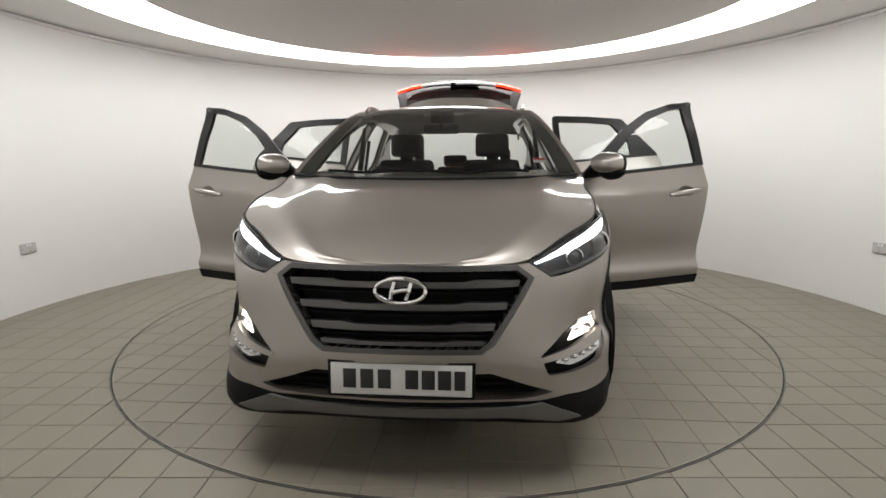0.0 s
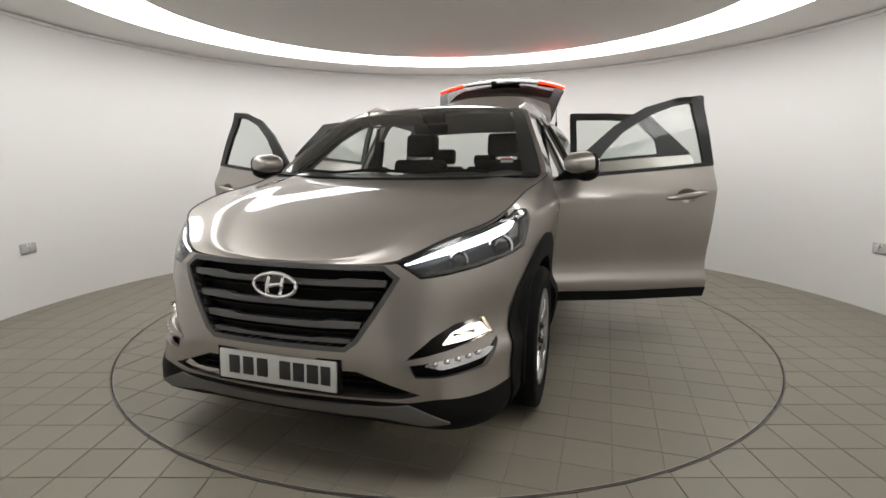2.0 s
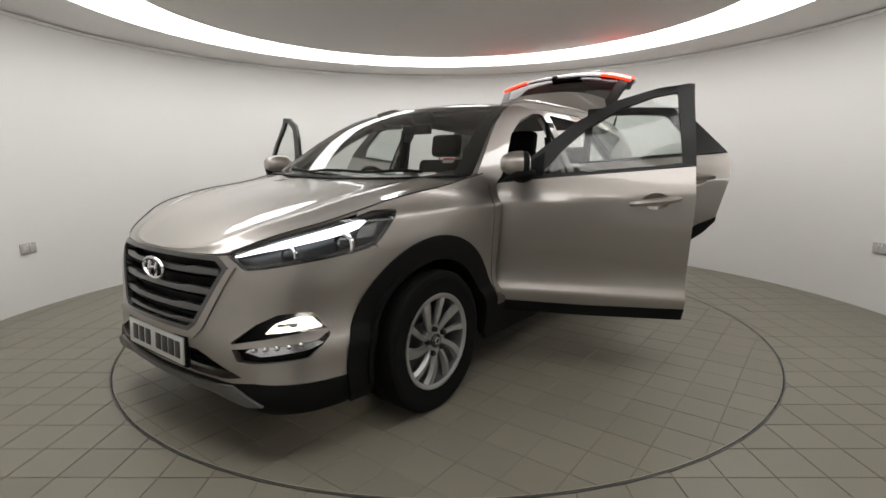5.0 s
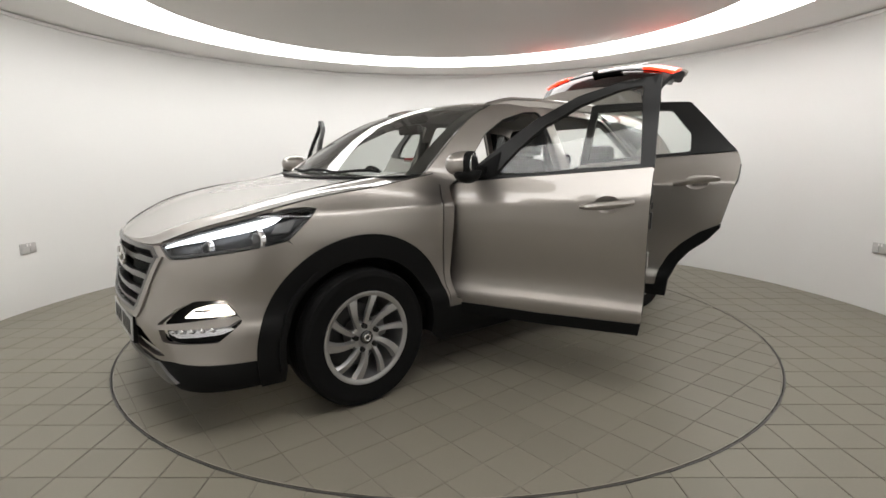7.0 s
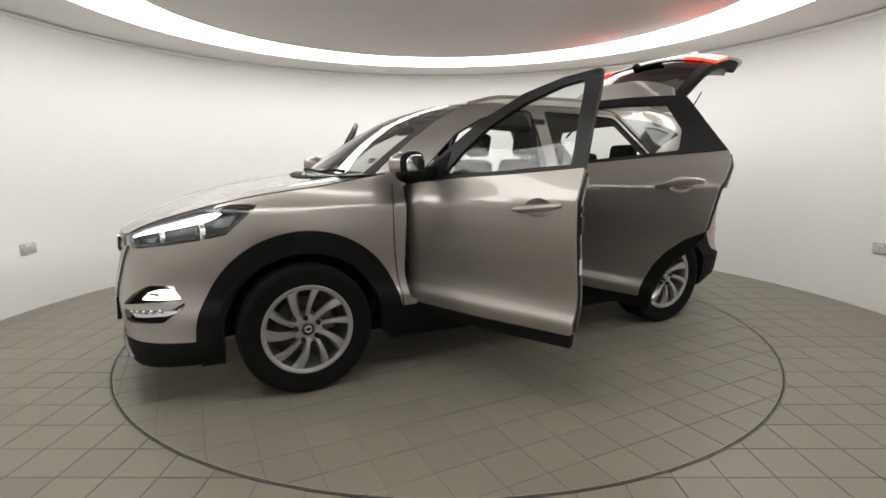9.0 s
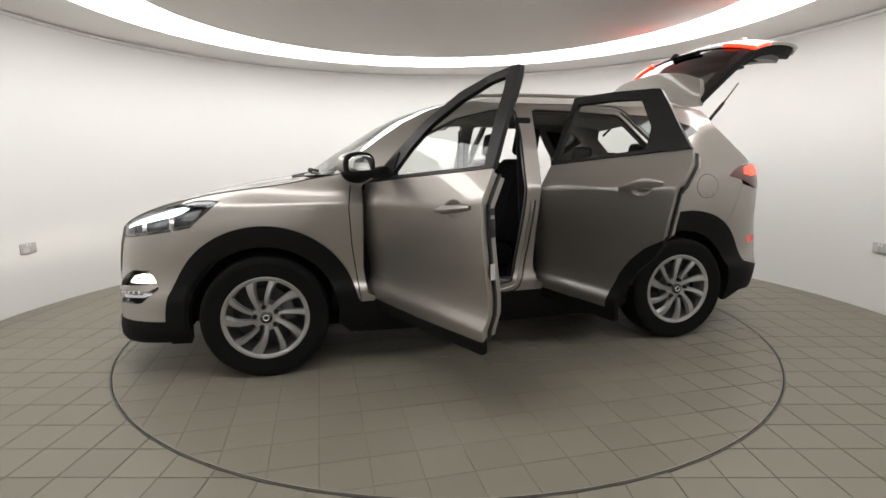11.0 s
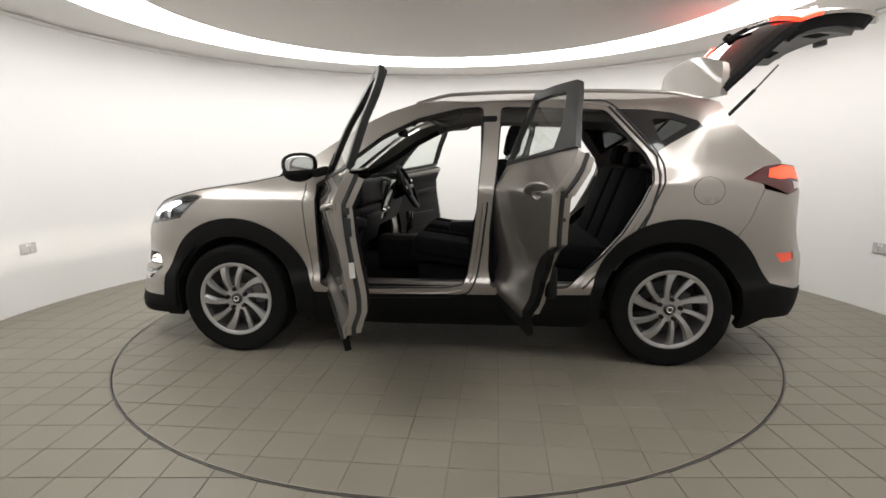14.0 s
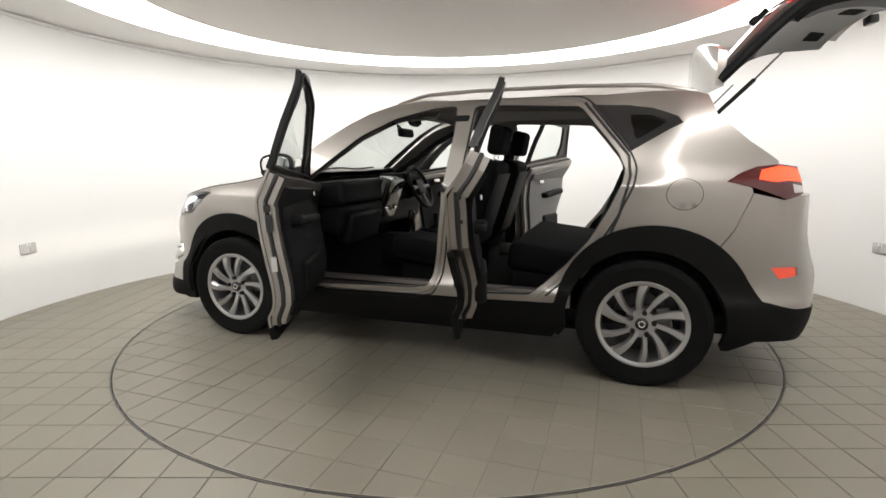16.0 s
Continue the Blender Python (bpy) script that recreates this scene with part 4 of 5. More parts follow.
def flanks(car):
    """Both body sides with their openings, wings, cladding, lamps and rear corners."""
    fap = [(.78, 1.08), (.70, 1.125), (.60, 1.205), (.522, 1.268), (.387, 1.374), (.174, 1.476), (-.076, 1.538), (-.20, 1.545), (-.228, 1.53), (-.235, 1.38), (-.205, .95), (-.175, .70), (-.15, .54), (-.12, .475), (-.02, .452), (.70, .432), (.765, .46), (.785, .60)]
    rap = [(-.335, 1.53), (-.36, 1.543), (-.62, 1.535), (-.945, 1.516), (-.975, 1.495), (-1.171, 1.254), (-1.21, 1.17), (-1.20, 1.10), (-1.14, .963), (-1.045, .79), (-.925, .64), (-.81, .53), (-.73, .466), (-.38, .448), (-.29, .47), (-.27, .56), (-.275, .80), (-.315, 1.2)]
    qw = [(-1.03, 1.508), (-1.20, 1.497), (-1.33, 1.475), (-1.445, 1.425), (-1.46, 1.405), (-1.40, 1.375), (-1.225, 1.27)]
    tl = [(-1.685, 1.108), (-1.75, 1.15), (-1.82, 1.178), (-1.93, 1.19), (-2.03, 1.178), (-2.05, 1.045), (-1.955, 1.022), (-1.793, 1.082)]
    body = [(.80, .405), (.826, .6), (.845, .75), (.855, .96), (.84, 1.085), (.93, 1.15), (.80, 1.245), (.66, 1.343), (.5, 1.445), (.36, 1.515), (.2, 1.568), (0, 1.592), (-.3, 1.602), (-.9, 1.602), (-1.3, 1.592), (-1.55, 1.572), (-1.615, 1.55), (-1.645, 1.44), (-1.72, 1.37), (-1.80, 1.30), (-1.93, 1.207)]
    body += [(-1.93, 1.193), (-1.82, 1.181), (-1.75, 1.153), (-1.68, 1.108), (-1.793, 1.079), (-1.80, 1.055), (-1.727, .862)]
    body += [arch(RW, .515 - .05 * min(1, max(0, (70 - a) / 50)), a, a, 1)[0] for a in range(128, 14, -5)] + [(-.865, .425), (-.5, .415), (.3, .405)]
    fender = [(1.76, .986), (1.68, 1.005), (1.60, 1.007), (1.55, 1.0), (1.595, .957), (1.697, .866)] + arch(FW, .513, 57, 165, 20)[0:] + [(.805, .41), (.832, .6), (.851, .75), (.861, .96), (.846, 1.085), (.89, 1.148)]
    for side in (1, -1):
        fl = side < 0
        panel("body_side", sp(*body), PAINT, car, "beige painted body side with door openings", holes=[rounded(sp(*fap), .012, 2), rounded(sp(*rap), .012, 2), sp(*qw)], thick=.05, flip=fl, res=.026)
        panel("quarter_window", inset_loop(sp(*qw), -.006), TINT, car, "small dark tinted rear quarter window", thick=0, flip=fl, lift=-.002)
        panel("quarter_frame", inset_loop(sp(*qw), -.012), GLOSSB, car, "black quarter window frame", holes=[rounded(sp((-1.215, 1.455), (-1.33, 1.448), (-1.41, 1.41), (-1.255, 1.315)), .02, 2)], thick=.006, flip=fl, lift=.003)
        # wing, with its top edge turned to the bonnet
        top = [(s, smooth_tab(SHOULDER, s) - .003) for s in (sx(.95), sx(1.05), sx(1.15), sx(1.25), sx(1.35), sx(1.45), sx(1.53), sx(1.60), sx(1.68), sx(1.74))]
        panel("wing", sp(*fender) + top, PAINT, car, "beige painted front wing", thick=.015, flip=fl, res=.022)
        a0 = [(x, z) for x, z in arch(FW, .520, -4, 186, 40)]
        a1 = [(x, z) for x, z in arch(FW, .405, 188, -8, 40)]
        clad = [(1.845, .22)] + a0 + [(.80, .26), (.86, .22)] + a1[0:] + [(1.745, .22)]
        panel("front_arch_cladding", sp(*clad), BLACK, car, "black plastic wheel arch cladding", thick=.05, flip=fl, lift=.010, res=.035)
        r0 = [arch(RW, .522 + .035 * min(1, max(0, (a - 70) / 50)) - .05 * min(1, max(0, (70 - a) / 50)), a, a, 1)[0] for a in range(14, 153, 6)]
        r1 = arch(RW, .405, 195, -8, 40)
        clad = [(-.875, .26)] + r0 + [(-1.875, .535), (-1.895, .50), (-1.89, .31), (-1.76, .24)] + r1 + [(-.90, .24)]
        panel("rear_arch_cladding", sp(*clad), BLACK, car, "black plastic wheel arch cladding", thick=.05, flip=fl, lift=.010, res=.035)
        panel("sill", sp((.86, .40), (.80, .412), (.3, .412), (-.5, .42), (-.90, .432), (-.92, .30), (-.86, .22), (.3, .21), (.84, .22)), BLACK, car, "black plastic sill cover", thick=.05, flip=fl, lift=.004, res=.06)
        # tail lamp: dark red, lit band, clear corner
        lamp = panel("tail_light", sp(*tl), RED, car, "dark red tail light with lit band", thick=.02, flip=fl, res=.025, lift=.003)
        panel("lit_band", sp((-1.84, 1.162), (-1.93, 1.182), (-2.03, 1.168), (-2.042, 1.105), (-1.96, 1.112), (-1.90, 1.106), (-1.825, 1.118)), RED_LIT, lamp, "glowing orange-red lamp band", thick=.004, flip=fl, res=.025, lift=.005)
        panel("reversing_lens", sp((-1.985, 1.095), (-2.043, 1.085), (-2.043, 1.055), (-1.995, 1.052)), SOCKET, lamp, "pale reversing lens", thick=.004, flip=fl, res=.025, lift=.005)
        end = ARC[-1] - .004
        bmp = sp((-1.803, 1.052), (-1.95, 1.018), (-2.05, 1.04)) + [(end - .55, 1.04), (end - .45, .70), (end, .68), (end, .42)] + sp((-2.05, .47), (-1.895, .512), (-1.86, .54)) + sp(*arch(RW, .515, 163, 129, 10)[2:]) + sp((-1.73, .862))
        panel("rear_bumper", bmp, PAINT, car, "beige painted rear bumper corner", holes=[rounded(sp((-1.925, .683), (-2.06, .682), (-2.065, .635), (-1.975, .622)), .006, 2)], thick=.02, flip=fl, res=.035)
        panel("rear_reflector", sp((-1.92, .687), (-2.065, .686), (-2.07, .631), (-1.972, .617)), RED_REFLEX, car, "red rear reflector with a faint added glow", thick=.01, flip=fl, lift=-.006, res=.03)
        low = sp((-1.80, .60), (-1.895, .508), (-2.05, .466)) + [(end, .416), (end, .26)] + sp((-2.0, .30), (-1.80, .30))
        panel("rear_valance", low, BLACK, car, "black plastic lower rear bumper", thick=.03, flip=fl, lift=.006, res=.045)
        # fuel flap outline on one flank only
        if side > 0:
            c = [(sx(-1.494) + .082 * math.cos(2 * math.pi * k / 32), 1.043 + .076 * math.sin(2 * math.pi * k / 32)) for k in range(32)]
            panel("fuel_flap", c, PAINT, car, "round painted fuel flap", thick=.004, lift=.0015, res=.03)
            # dark ring laid on the skin, coloured as shade in the flap's gap
            panel("flap_gap", [(sx(-1.494) + (u - sx(-1.494)) * 1.04, 1.043 + (v - 1.043) * 1.04) for u, v in c], DARK_GAP, car, holes=[c], thick=.001, lift=.001, res=.03)
        # rubber seals round the door openings
        for hole in (fap, rap):
            lp = [skin_point(flank, side * u, v) for u, v in dense(inset_loop(sp(*hole), -.004), .05)]
            mesh_ob("door_seal", *tube([tuple(a - n * .012) for a, n in lp], .011, 6, True), SEAL, car, "black rubber door seal")
        lp = [skin_point(flank, side * u, v) for u, v in dense(sp((-.98, 1.53), (-1.225, 1.235), (-1.235, 1.13), (-1.19, .93), (-1.13, .78), (-1.04, .62), (-.95, .49)), .05)][:-22]
        mesh_ob("outer_seal", *tube([tuple(a + n * .002) for a, n in lp], .008, 6), SEAL, car)
        for hole, keep in ((fap, lambda x, z: z < 1.0 and x < .6), (rap, lambda x, z: x < -.75 and z > .45)):
            for off, material, lab in ((.030, PAINT, "pressed painted lip"), (.056, SEAL, "thin black sealing strip")):
                pts = [q for q in dense(rounded(inset_loop(sp(*hole), -off), .03, 3), .04) if keep(smooth_tab(XTAB, q[0]), q[1])]
                runs = [[pts[0]]]
                for q in pts[1:]:
                    if math.hypot(q[0] - runs[-1][-1][0], q[1] - runs[-1][-1][1]) > .1:
                        runs.append([])
                    runs[-1].append(q)
                run = max(runs, key=len)
                lp = [skin_point(flank, side * u, v) for u, v in run]
                mesh_ob("door_lip", *tube([tuple(a - n * .001) for a, n in lp], .006, 6), material, car, lab)
        # roof rail
        rail = []
        for k in range(25):
            f = k / 24
            x = .20 - 1.75 * f
            z = lerp_tab([(-1.62, 1.555), (-1.55, 1.577), (-1.3, 1.600), (-.9, 1.612), (-.3, 1.612), (0, 1.602), (.2, 1.573)], x) + .020 * min(1, math.sin(math.pi * min(max(f, .004), .996)) * 3.2)
            rail.append((x, side * (.595 - .03 * abs(2 * f - 1) ** 3), z))
        rr = mesh_ob("roof_rail", *tube(rail, .013, 8), PAINT, car, "beige roof rail on a low foot")
        sheet("rail_foot", [[(x, y - .009, z - .045) for x, y, z in rail], [(x, y - .006, z) for x, y, z in rail], [(x, y + .006, z) for x, y, z in rail], [(x, y + .012, z - .05) for x, y, z in rail]], PAINT, rr, thick=0)


def bonnet_and_roof(car):
    left = []
    for k in range(61):
        s = .004 + 1.98 * (k / 60) ** 1.5
        left.append(flank(s, smooth_tab(SHOULDER, s)))
    mid = [(.85, 1.150), (1.05, 1.130), (1.3, 1.095), (1.6, 1.040), (1.8, .992), (1.95, .946), (2.05, .908), (2.12, .879), (2.195, .845), (2.21, .838)]

    def cross(f, v):
        q = left[min(int(f * 60 + .5), 60)]
        c = max(smooth_tab(mid, q[0]), q[2] - .035) - q[2]
        ridge = .011 * math.exp(-((abs(v) - .74) / .08) ** 2) * min(1, q[1] / .5)
        return 0, c * (1 - abs(v) ** 2.6) + ridge
    ruled("bonnet", left, PAINT, car, "beige metallic bonnet", cross, 41, .012)
    # dark tubes along the bonnet edges, painted as the shade in the shut gap
    for sg in (1, -1):
        line = [flank(sg * s_, smooth_tab(SHOULDER, s_) + .001) for s_ in [.50 + 1.46 * k / 40 for k in range(41)]]
        mesh_ob("bonnet_gap", *tube(line, .0032, 6), DARK_GAP, car, "dark shut line of the bonnet")
    # roof
    xs = [.19, .1, 0, -.15, -.35, -.6, -.9, -1.2, -1.4, -1.55, -1.62]
    edge = [flank(sx(x), lerp_tab([(-1.62, 1.548), (-1.55, 1.570), (-1.3, 1.59), (-.9, 1.60), (-.3, 1.60), (0, 1.59), (.2, 1.566)], x)) for x in xs]
    ruled("roof", edge, PAINT, car, "beige painted roof", lambda f, v: (.06 * (1 - v * v) * max(0, 1 - f * 5), .04 * (1 - v * v) * min(1, f * 4 + .55)), 21, .01)
    ruled("headliner", [(q[0], q[1] * .97, q[2] - .05) for q in edge], HEADLINER, car, "pale grey headliner", lambda f, v: (0, .025 * (1 - v * v)), 13, .01)
    # windscreen
    ws = [flank(sx(x), z) for x, z in ((.93, 1.15), (.80, 1.245), (.66, 1.343), (.5, 1.445), (.36, 1.515), (.2, 1.568))]
    rows = []
    for i, q in enumerate(ws):
        f = i / 5
        rows.append([(q[0] + (.17 * (1 - f) + .06 * f) * (1 - v * v), q[1] * .965 * v, q[2] + (-.022 * (1 - f) + .018 * f) * (1 - v * v)) for v in [-1 + 2 * j / 20 for j in range(21)]])
    sheet("windscreen", rows[::-1], SCREENG, car, "clear raked windscreen", 0)
    band = [[tuple(Vector(a) * (1 - k) + Vector(b) * k - Vector((.0, 0, .004))) for a, b in zip(rows[4], rows[5])] for k in (.45, 1)]
    sheet("screen_band", band, GLOSSB, car, "black windscreen top band", .002)
    for sg in (0, 20):
        o = 1 if sg == 0 else -1
        sheet("screen_edge", [[tuple(Vector(r[sg]) * (1 - k) + Vector(r[sg + 2 * o]) * k + Vector((0, 0, -.004))) for k in (0, .6)] for r in rows], GLOSSB, car, "black windscreen edge", .002)
    cowl = [(q[0] + .17 * (1 - v * v) + d, q[1] * .96 * v, 1.142 - .02 * (1 - v * v) - dz) for d, dz in ((-.09, .02), (.02, .0), (.10, .004)) for q in ws[:1] for v in [-1 + 2 * j / 20 for j in range(21)]]
    sheet("cowl", [cowl[42:63], cowl[21:42], cowl[:21]][::-1], BLACK, car, "black cowl under the windscreen", .01)
    for y0, y1 in ((.55, -.1), (-.05, -.62)):
        pts = [(1.08 - .10 * (abs(y0 + (y1 - y0) * k / 8) / .7) ** 2, y0 + (y1 - y0) * k / 8, 1.155 + .006 * math.sin(k)) for k in range(9)]
        mesh_ob("wiper", *tube(pts, .009, 6), BLACK, car, "black wiper blade")
    part("rain_sensor", box_bm(.05, .16, .07, pose(.33, 0, 1.515, 0, 35, 0), .012), BLACK, car)
    part("screen_sticker", box_bm(.002, .07, .04, pose(.865, .62, 1.215, 0, -52, 8), 0), STICKER, car, "small red and white sticker in the windscreen")
    part("sticker_band", box_bm(.002, .07, .016, pose(.8665, .621, 1.224, 0, -52, 8), 0), STICK_RED, car)


def cabin(car):
    part("floor_pan", box_bm(2.9, 1.60, .08, pose(-.5, 0, .34), .02), CARPET, car, "black carpeted floor")
    part("underbody", box_bm(3.3, 1.30, .12, pose(0, 0, .255), .03), BLACK, car, "dark underbody")
    part("firewall", box_bm(.08, 1.66, .74, pose(.93, 0, .72), .02), CARPET, car)
    part("engine_bay", box_bm(1.05, 1.0, .5, pose(1.5, 0, .60), .05), BLACK, car, "dark engine bay block")
    for side in (1, -1):
        for cx in (FW, RW):
            vs, fs = lathe([(.425, -.13), (.425, .11), (.44, .11), (.44, -.145), (0, -.145), (0, -.13)], 40, "y", True)
            vs = [(x + cx, side * (y + .77), z + WZ) for x, y, z in vs]
            fs = [f for f in fs if min(vs[i][2] for i in f) > .22]
            mesh_ob("wheel_liner", vs, fs if side > 0 else [f[::-1] for f in fs], BLACK, car, "black wheel arch liner")
        part("inner_sill", box_bm(1.75, .08, .10, pose(-.08, side * .81, .43), .02), PAINT, car, "painted inner sill")
        part("sill_plate", box_bm(.80, .07, .008, pose(.28, side * .835, .472 - .02), .003), BLACK, car)
        part("kick_panel", box_bm(.22, .04, .45, pose(.83, side * .80, .66), .015), CARPET, car)
        part("quarter_trim", box_bm(.80, .03, .62, pose(-1.60, side * .75, .82), .01), CARPET, car, "black luggage side trim")
        part("pillar_trim", box_bm(.10, .03, 1.02, pose(-.265, side * .765, .98, side * 9, 0, 0), .012), DASH, car, "dark centre pillar trim")
        mesh_ob("seat_belt", *tube([(-.27, side * .66, 1.38), (-.27, side * .70, 1.1), (-.26, side * .76, .55)], .014, 6), BLACK, car, "black seat belt")
        mesh_ob("grab_handle", *tube([(.15, side * .58, 1.50), (.12, side * .56, 1.475), (-.06, side * .56, 1.485), (-.09, side * .58, 1.51)], .009, 6), TRIMGREY, car)
        part("sun_visor", box_bm(.16, .38, .015, pose(.17, side * .33, 1.525, 0, -14, 0), .006), HEADLINER, car, "pale sun visor")
        ap = [(.86, 1.12), (.60, 1.265), (.40, 1.39), (.20, 1.48)]
        mesh_ob("a_pillar_trim", *tube([tuple(Vector(flank(sx(x), z)) * 1.0 - Vector((0, .035, .01))) if side > 0 else (flank(sx(x), z)[0], -(flank(sx(x), z)[1] - .035), z - .01) for x, z in ap], .028, 8), DASH, car, "dark windscreen pillar trim")
    # dashboard: top pad, face, hood, screen, vents, console
    dsh = part("dashboard", box_bm(.42, 1.52, .17, pose(.74, 0, .99, 0, 6, 0), .05, 4), DASH, car, "black soft dashboard")
    part("dash_face", box_bm(.24, 1.46, .22, pose(.68, 0, .84, 0, -16, 0), .05, 3), DASH, dsh)
    part("glove_box", box_bm(.10, .46, .22, pose(.60, .40, .76, 0, -14, 0), .03, 3), DASH, dsh)
    part("instrument_hood", box_bm(.22, .40, .09, pose(.60, -.38, 1.075, 0, 4, 0), .035, 3), DASH, dsh)
    part("dash_centre", box_bm(.10, .30, .34, pose(.57, 0, .93, 0, -20, 0), .025, 3), GLOSSB, dsh, "glossy black dash centre")
    part("screen", box_bm(.012, .20, .11, pose(.525, 0, 1.005, 0, -20, 0), .004), GLOSSB, dsh, "dark display screen")
    for y in (-.155, .155):
        part("air_vent", box_bm(.03, .06, .14, pose(.53, y, 1.0, 0, -20, 0), .012), TRIMGREY, dsh, "silver edged air vent")
        part("vent_core", box_bm(.03, .035, .11, pose(.524, y, 1.0, 0, -20, 0), .008), BLACK, dsh)
    for y in (-.68, .68):
        part("side_vent", box_bm(.03, .09, .10, pose(.585, y, .99, 0, -12, 0), .02), TRIMGREY, dsh)
        part("vent_core", box_bm(.03, .065, .075, pose(.578, y, .99, 0, -12, 0), .015), BLACK, dsh)
    for k in range(3):
        b = bmesh.new()
        bmesh.ops.create_cone(b, cap_ends=True, segments=20, radius1=.022, radius2=.018, depth=.03, matrix=pose(.545, -.08 + .08 * k, .85, 0, -110, 0))
        part("dial", b, CHROME if k != 1 else TRIMGREY, dsh)
    part("console", box_bm(.80, .20, .26, pose(.20, 0, .52), .04, 3), DASH, car, "black centre console")
    part("armrest_box", box_bm(.32, .17, .12, pose(-.12, 0, .70), .03, 3), DASH, car)
    gl = part("gear_lever", box_bm(.05, .05, .07, pose(.36, 0, .80), .02, 3), GLOSSB, car, "gear knob")
    mesh_ob("gear_stick", *tube([(.38, 0, .64), (.36, 0, .78)], .012, 8), CHROME, gl)
    # steering wheel, right-hand drive
    m = Matrix.Translation((.43, -.37, 1.0)) @ pose(0, 0, 0, 0, -65, 0)
    sw = mesh_ob("steering_wheel", *tube([tuple(m @ Vector((.183 * math.cos(a), .183 * math.sin(a), 0))) for a in [2 * math.pi * k / 36 for k in range(36)]], .016, 8, True), DASH, car, "black leather steering wheel")
    part("airbag_cover", box_bm(.14, .15, .05, m @ pose(0, 0, -.015), .03, 3), DASH, sw)
    for ang in (90, 270, 180):
        d = (math.cos(radians(ang)), math.sin(radians(ang)))
        mesh_ob("wheel_spoke", *tube([tuple(m @ Vector((d[0] * .05, d[1] * .05, -.01))), tuple(m @ Vector((d[0] * .178, d[1] * .178, 0)))], .018, 8), TRIMGREY, sw, "grey spoke")
    mesh_ob("column", *tube([tuple(m @ Vector((0, 0, -.02))), tuple(m @ Vector((0, 0, -.22)))], .05, 12), DASH, sw)
    rm = part("inside_mirror", box_bm(.04, .24, .065, pose(.40, 0, 1.43, 0, 10, 0), .02, 3), BLACK, car, "black inside mirror")
    mesh_ob("mirror_stem", *tube([(.42, 0, 1.44), (.47, 0, 1.49)], .012, 8), BLACK, rm)
    seat(car, -.11, .36, "black fabric front seat")
    seat(car, -.11, -.36, "black fabric front seat")
    # rear bench
    bench = part("rear_bench", box_bm(.55, 1.30, .17, pose(-.82, 0, .60, 0, -7, 0), .05, 4), FABRIC, car, "black fabric rear bench")
    part("bench_base", box_bm(.5, 1.28, .2, pose(-.83, 0, .44), .02), CARPET, bench)
    for y, w in ((-.44, .46), (0, .36), (.44, .46)):
        part("rear_backrest", box_bm(.13, w, .58, pose(-1.17, y, .88, 0, -20, 0), .05, 4), FABRIC, bench)
        part("rear_headrest", box_bm(.09, .24, .15 if y else .11, pose(-1.30, y, 1.26 if y else 1.22, 0, -10, 0), .04, 4), FABRIC, bench)
    part("load_floor", box_bm(.70, 1.24, .04, pose(-1.72, 0, .66), .01), CARPET, car, "black luggage floor")
    part("rear_cross_panel", box_bm(.05, 1.20, .35, pose(-2.07, 0, .56), .02), BLACK, car)


TAIL_HINGE = (-1.615, 0, 1.585)


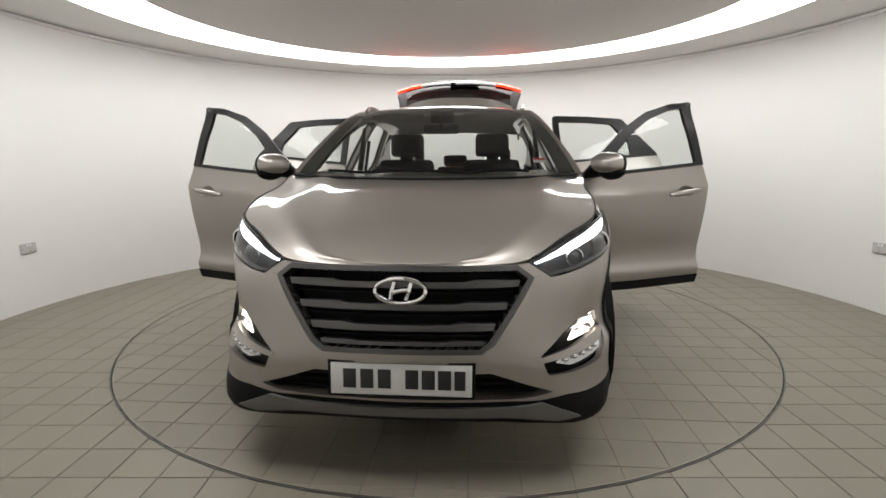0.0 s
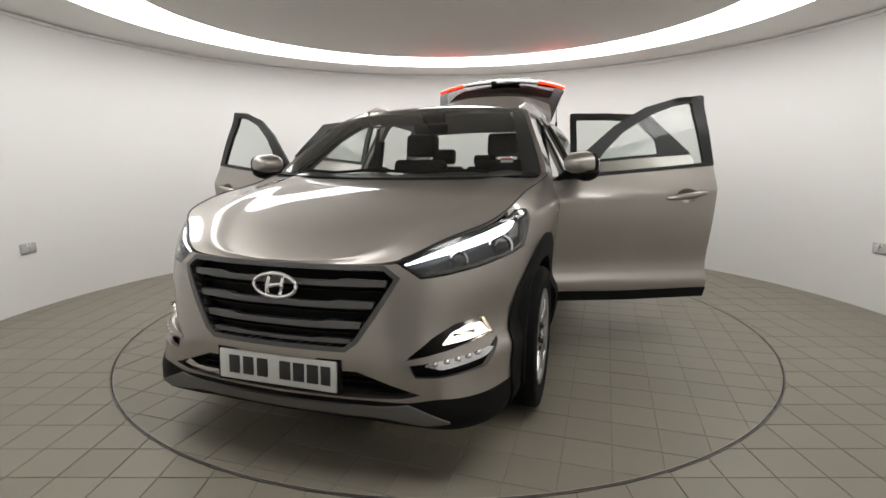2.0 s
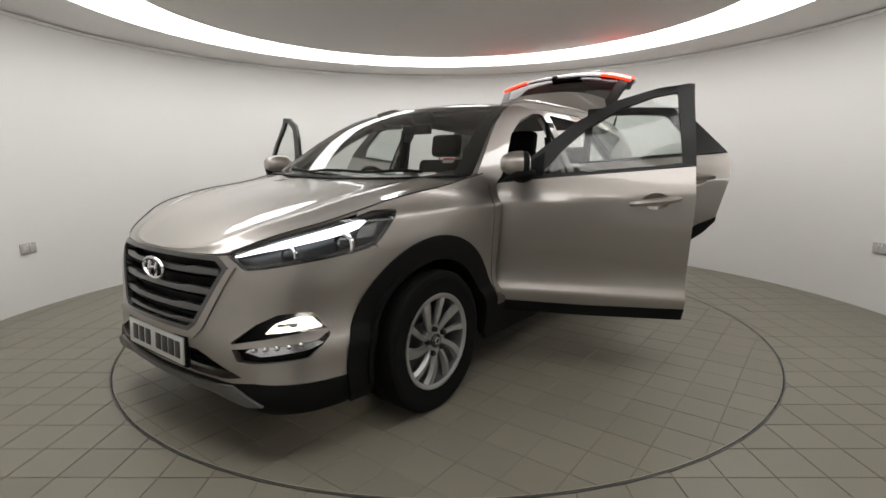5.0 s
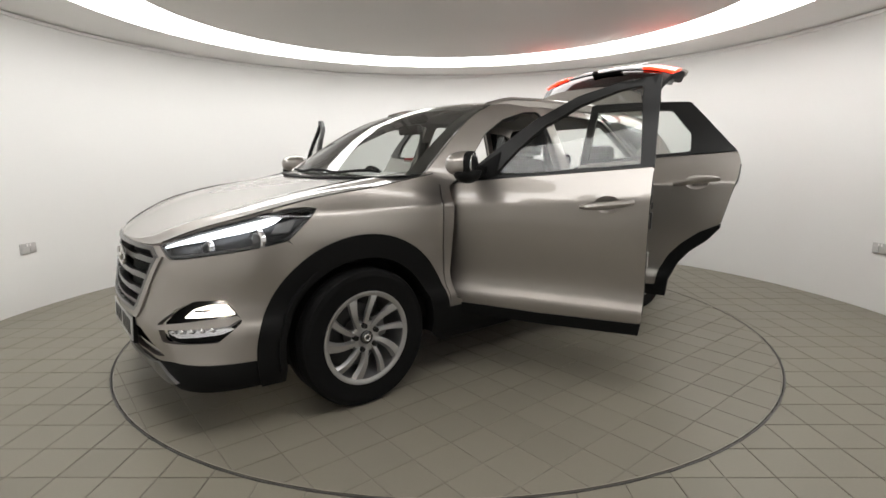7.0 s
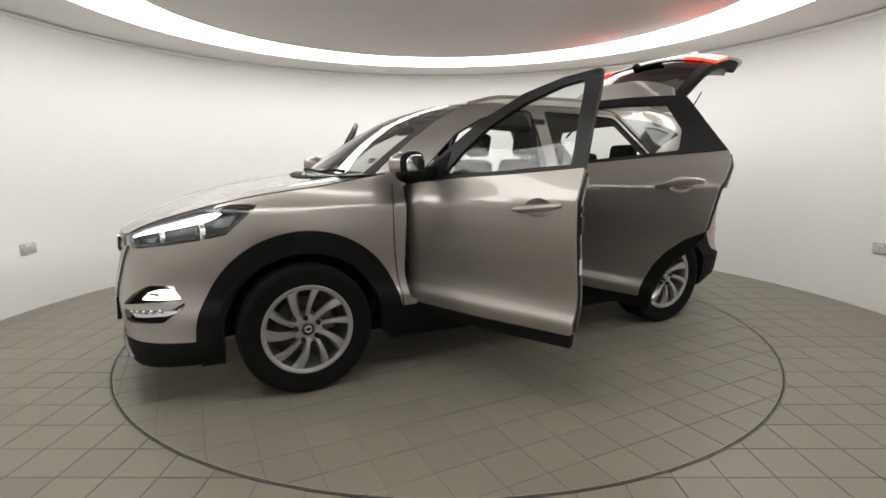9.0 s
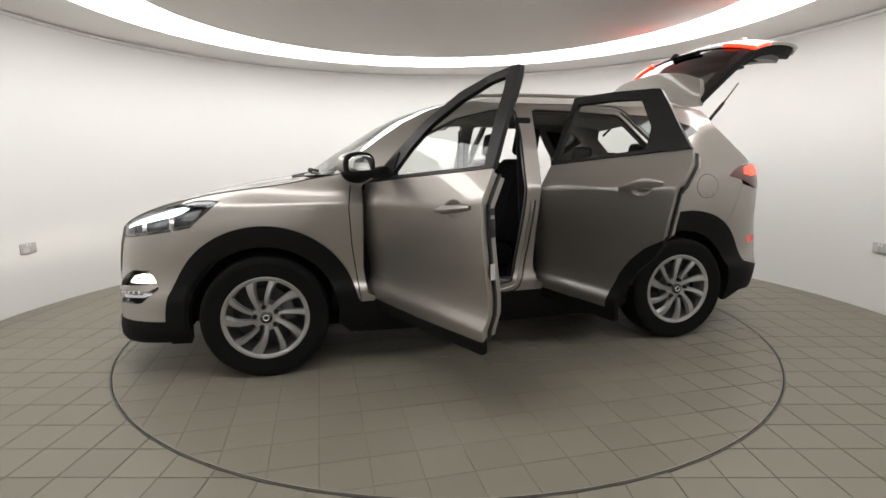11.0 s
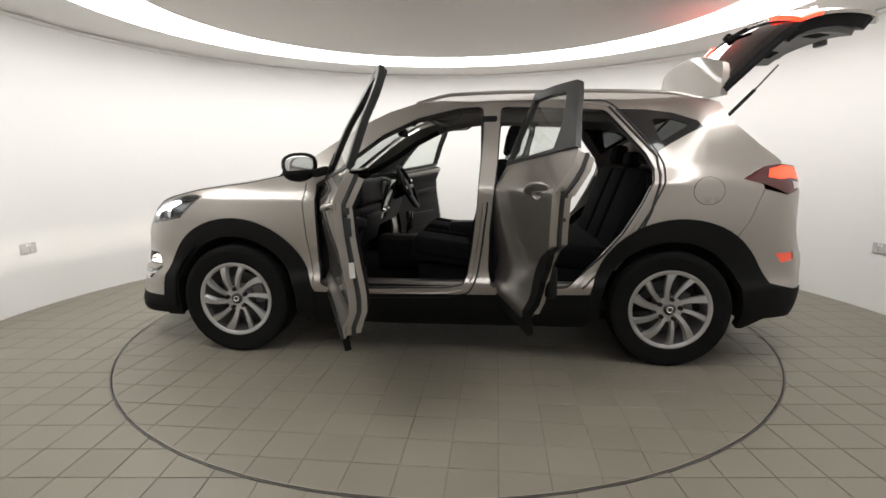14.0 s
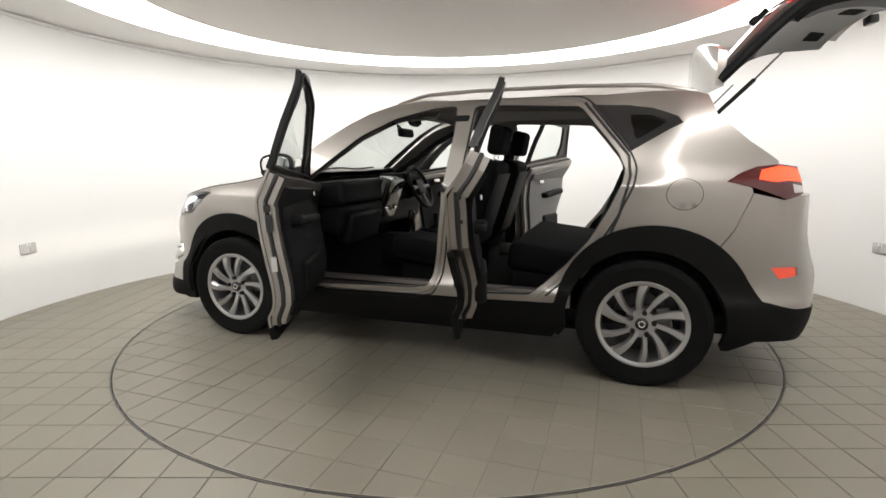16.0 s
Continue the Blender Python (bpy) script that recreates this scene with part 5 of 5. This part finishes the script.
def tailgate(car):
    prof = [(0, -1.745, 1.548), (.16, -1.865, 1.41), (.32, -1.985, 1.272), (.42, -2.05, 1.185), (.50, -2.075, 1.10), (.58, -2.08, 1.02), (.68, -2.072, .92), (.78, -2.05, .82), (.90, -2.005, .70), (.97, -1.955, .645)]
    xt, zt = [(a, b) for a, b, c in prof], [(a, c) for a, b, c in prof]
    wt = [(0, .60), (.32, .665), (.42, .69), (.58, .69), (.78, .66), (.90, .60), (.97, .52)]

    def skin(u, v):
        w = smooth_tab(wt, v)
        k = min(abs(u) / .75, 1.3)
        return (smooth_tab(xt, v) + .12 * k ** 2.6, u, smooth_tab(zt, v))

    def strip(v0, v1, k=1.0, d=0.0, n=8):
        lf = [(smooth_tab(wt, v0 + (v1 - v0) * i / n) * k - d, v0 + (v1 - v0) * i / n) for i in range(n + 1)]
        # down the left edge and up the right one
        return lf + [(-u, v) for u, v in lf[::-1]]
    tg = panel("tailgate", strip(.462, .97), PAINT, car, "open beige tailgate raised over the luggage space", thick=.02, fn=skin, res=.05)
    panel("upper_frame", strip(.0, .468), FRAMEB, tg, "black rear window surround", holes=[strip(.05, .42, .88)], thick=.03, fn=skin, res=.05, lift=-.002)
    panel("rear_window", strip(.04, .43, .89), TINT, tg, "dark tinted rear window", thick=0, fn=skin, res=.08, lift=-.006)
    panel("inner_trim", strip(.35, .93, .965), DASH, tg, "black inner tailgate trim", thick=.07, fn=skin, res=.05, lift=-.021)
    panel("trim_pad", rounded(strip(.42, .90, .84), .03, 3), TRIMGREY, tg, "grey inner tailgate pad", thick=.035, fn=skin, res=.05, lift=-.092)
    # no hollow is cut: dark plates on the pad paint the grip recesses' shade
    for u in (-.30, .30):
        panel("trim_recess", rounded([(u - .09, .74), (u + .09, .74), (u + .08, .83), (u - .08, .83)], .015, 2), CARPET, tg, "dark plate drawn as the shade in a grip recess", thick=.006, fn=skin, res=.05, lift=-.124)
    part("gate_latch", box_bm(.05, .09, .05, pose(-1.90, 0, .66), .012), LAMP_DK, tg, "steel tailgate latch")
    for side in (1, -1):
        lamp = panel("gate_lamp", [(side * q[0], q[1]) for q in ((-.685, .445), (-.50, .46), (-.42, .50), (-.50, .54), (-.68, .575))], GATE_RED, tg, "lit red tailgate lamp", thick=.02, fn=skin, res=.04, lift=.006)
        rim = [Vector(skin(side * (.42 + .27 * k / 10), .435)) + Vector((-.004, 0, .005)) for k in range(11)]
        mesh_ob("gate_lamp_side", *tube([tuple(q) for q in rim] + [tuple(Vector(skin(side * .69, .43 + .13 * k / 6)) + Vector((.004, 0, .004))) for k in range(1, 7)], .015, 8), GATE_RED, lamp, "red lamp edge")
        fr = [(smooth_tab(wt, .42 * k / 6) - .02, .42 * k / 6) for k in range(7)]
        mesh_ob("side_trim", *tube([tuple(Vector(skin(side * u, v)) + Vector((.03, 0, -.01))) for u, v in fr], .028, 8), DASH, tg)
    # roof spoiler
    rows = []
    for i in range(7):
        f = i / 6
        rows.append([(-1.625 - .285 * f + .10 * abs(v) ** 3 * f, v * (.60 + .03 * f - .05 * f * f), 1.612 - .035 * f - .045 * abs(v) ** 2.5) for v in [-1 + 2 * j / 18 for j in range(19)]])
    sheet("spoiler", rows[::-1], PAINT, tg, "beige painted roof spoiler", .045)
    part("gate_wiper", box_bm(.03, .30, .02, pose(-2.03, .08, 1.225, 0, 42, 0), .008), BLACK, tg, "black rear wiper")
    part("wiper_hub", box_bm(.05, .06, .05, pose(-2.04, -.06, 1.22, 0, 42, 0), .015), BLACK, tg)
    part("plate_housing", box_bm(.04, .60, .05, pose(-2.07, 0, .86), .012), CHROME, tg, "chrome strip above the rear plate")
    h = Matrix.Translation(TAIL_HINGE)
    tg.matrix_basis = h @ pose(0, 0, 0, 0, 98, 0) @ h.inverted()
    for side in (1, -1):
        gs = mesh_ob("gas_strut", *tube([(-1.64, side * .66, 1.445), (-1.805, side * .642, 1.615)], .011, 8), BLACK, car, "black gas strut")
        mesh_ob("strut_rod", *tube([(-1.805, side * .642, 1.615), (-1.93, side * .625, 1.755)], .005, 8), LAMP_DK, gs)


def build_car():
    car = new("car")
    tagged(car, "beige metallic SUV with doors and tailgate open, on the turntable", "car")
    front_end(car)
    bonnet_and_roof(car)
    flanks(car)
    for x in (FW, RW):
        for side in (1, -1):
            wheel(car, x, side)
    cabin(car)
    for side in (1, -1):
        door(car, True, side)
        door(car, False, side)
    tailgate(car)
    return car


round_room()
wall_socket(-3.48, .21)
wall_socket(3.45, .09)
car = build_car()
turntable = floor_and_table()

CAR_AT = (-.073, -.004)
START, RATE = -94.28, -6.532


def motions():
    rows_t, rows_c = [], []
    for k in range(33):
        t = k * .5
        turn = pose(0, 0, 0, 0, 0, START + RATE * t)
        rows_t.append((t, turn))
        rows_c.append((t, turn @ pose(CAR_AT[0], CAR_AT[1], 0)))
    walk(turntable, rows_t)
    walk(car, rows_c)


motions()
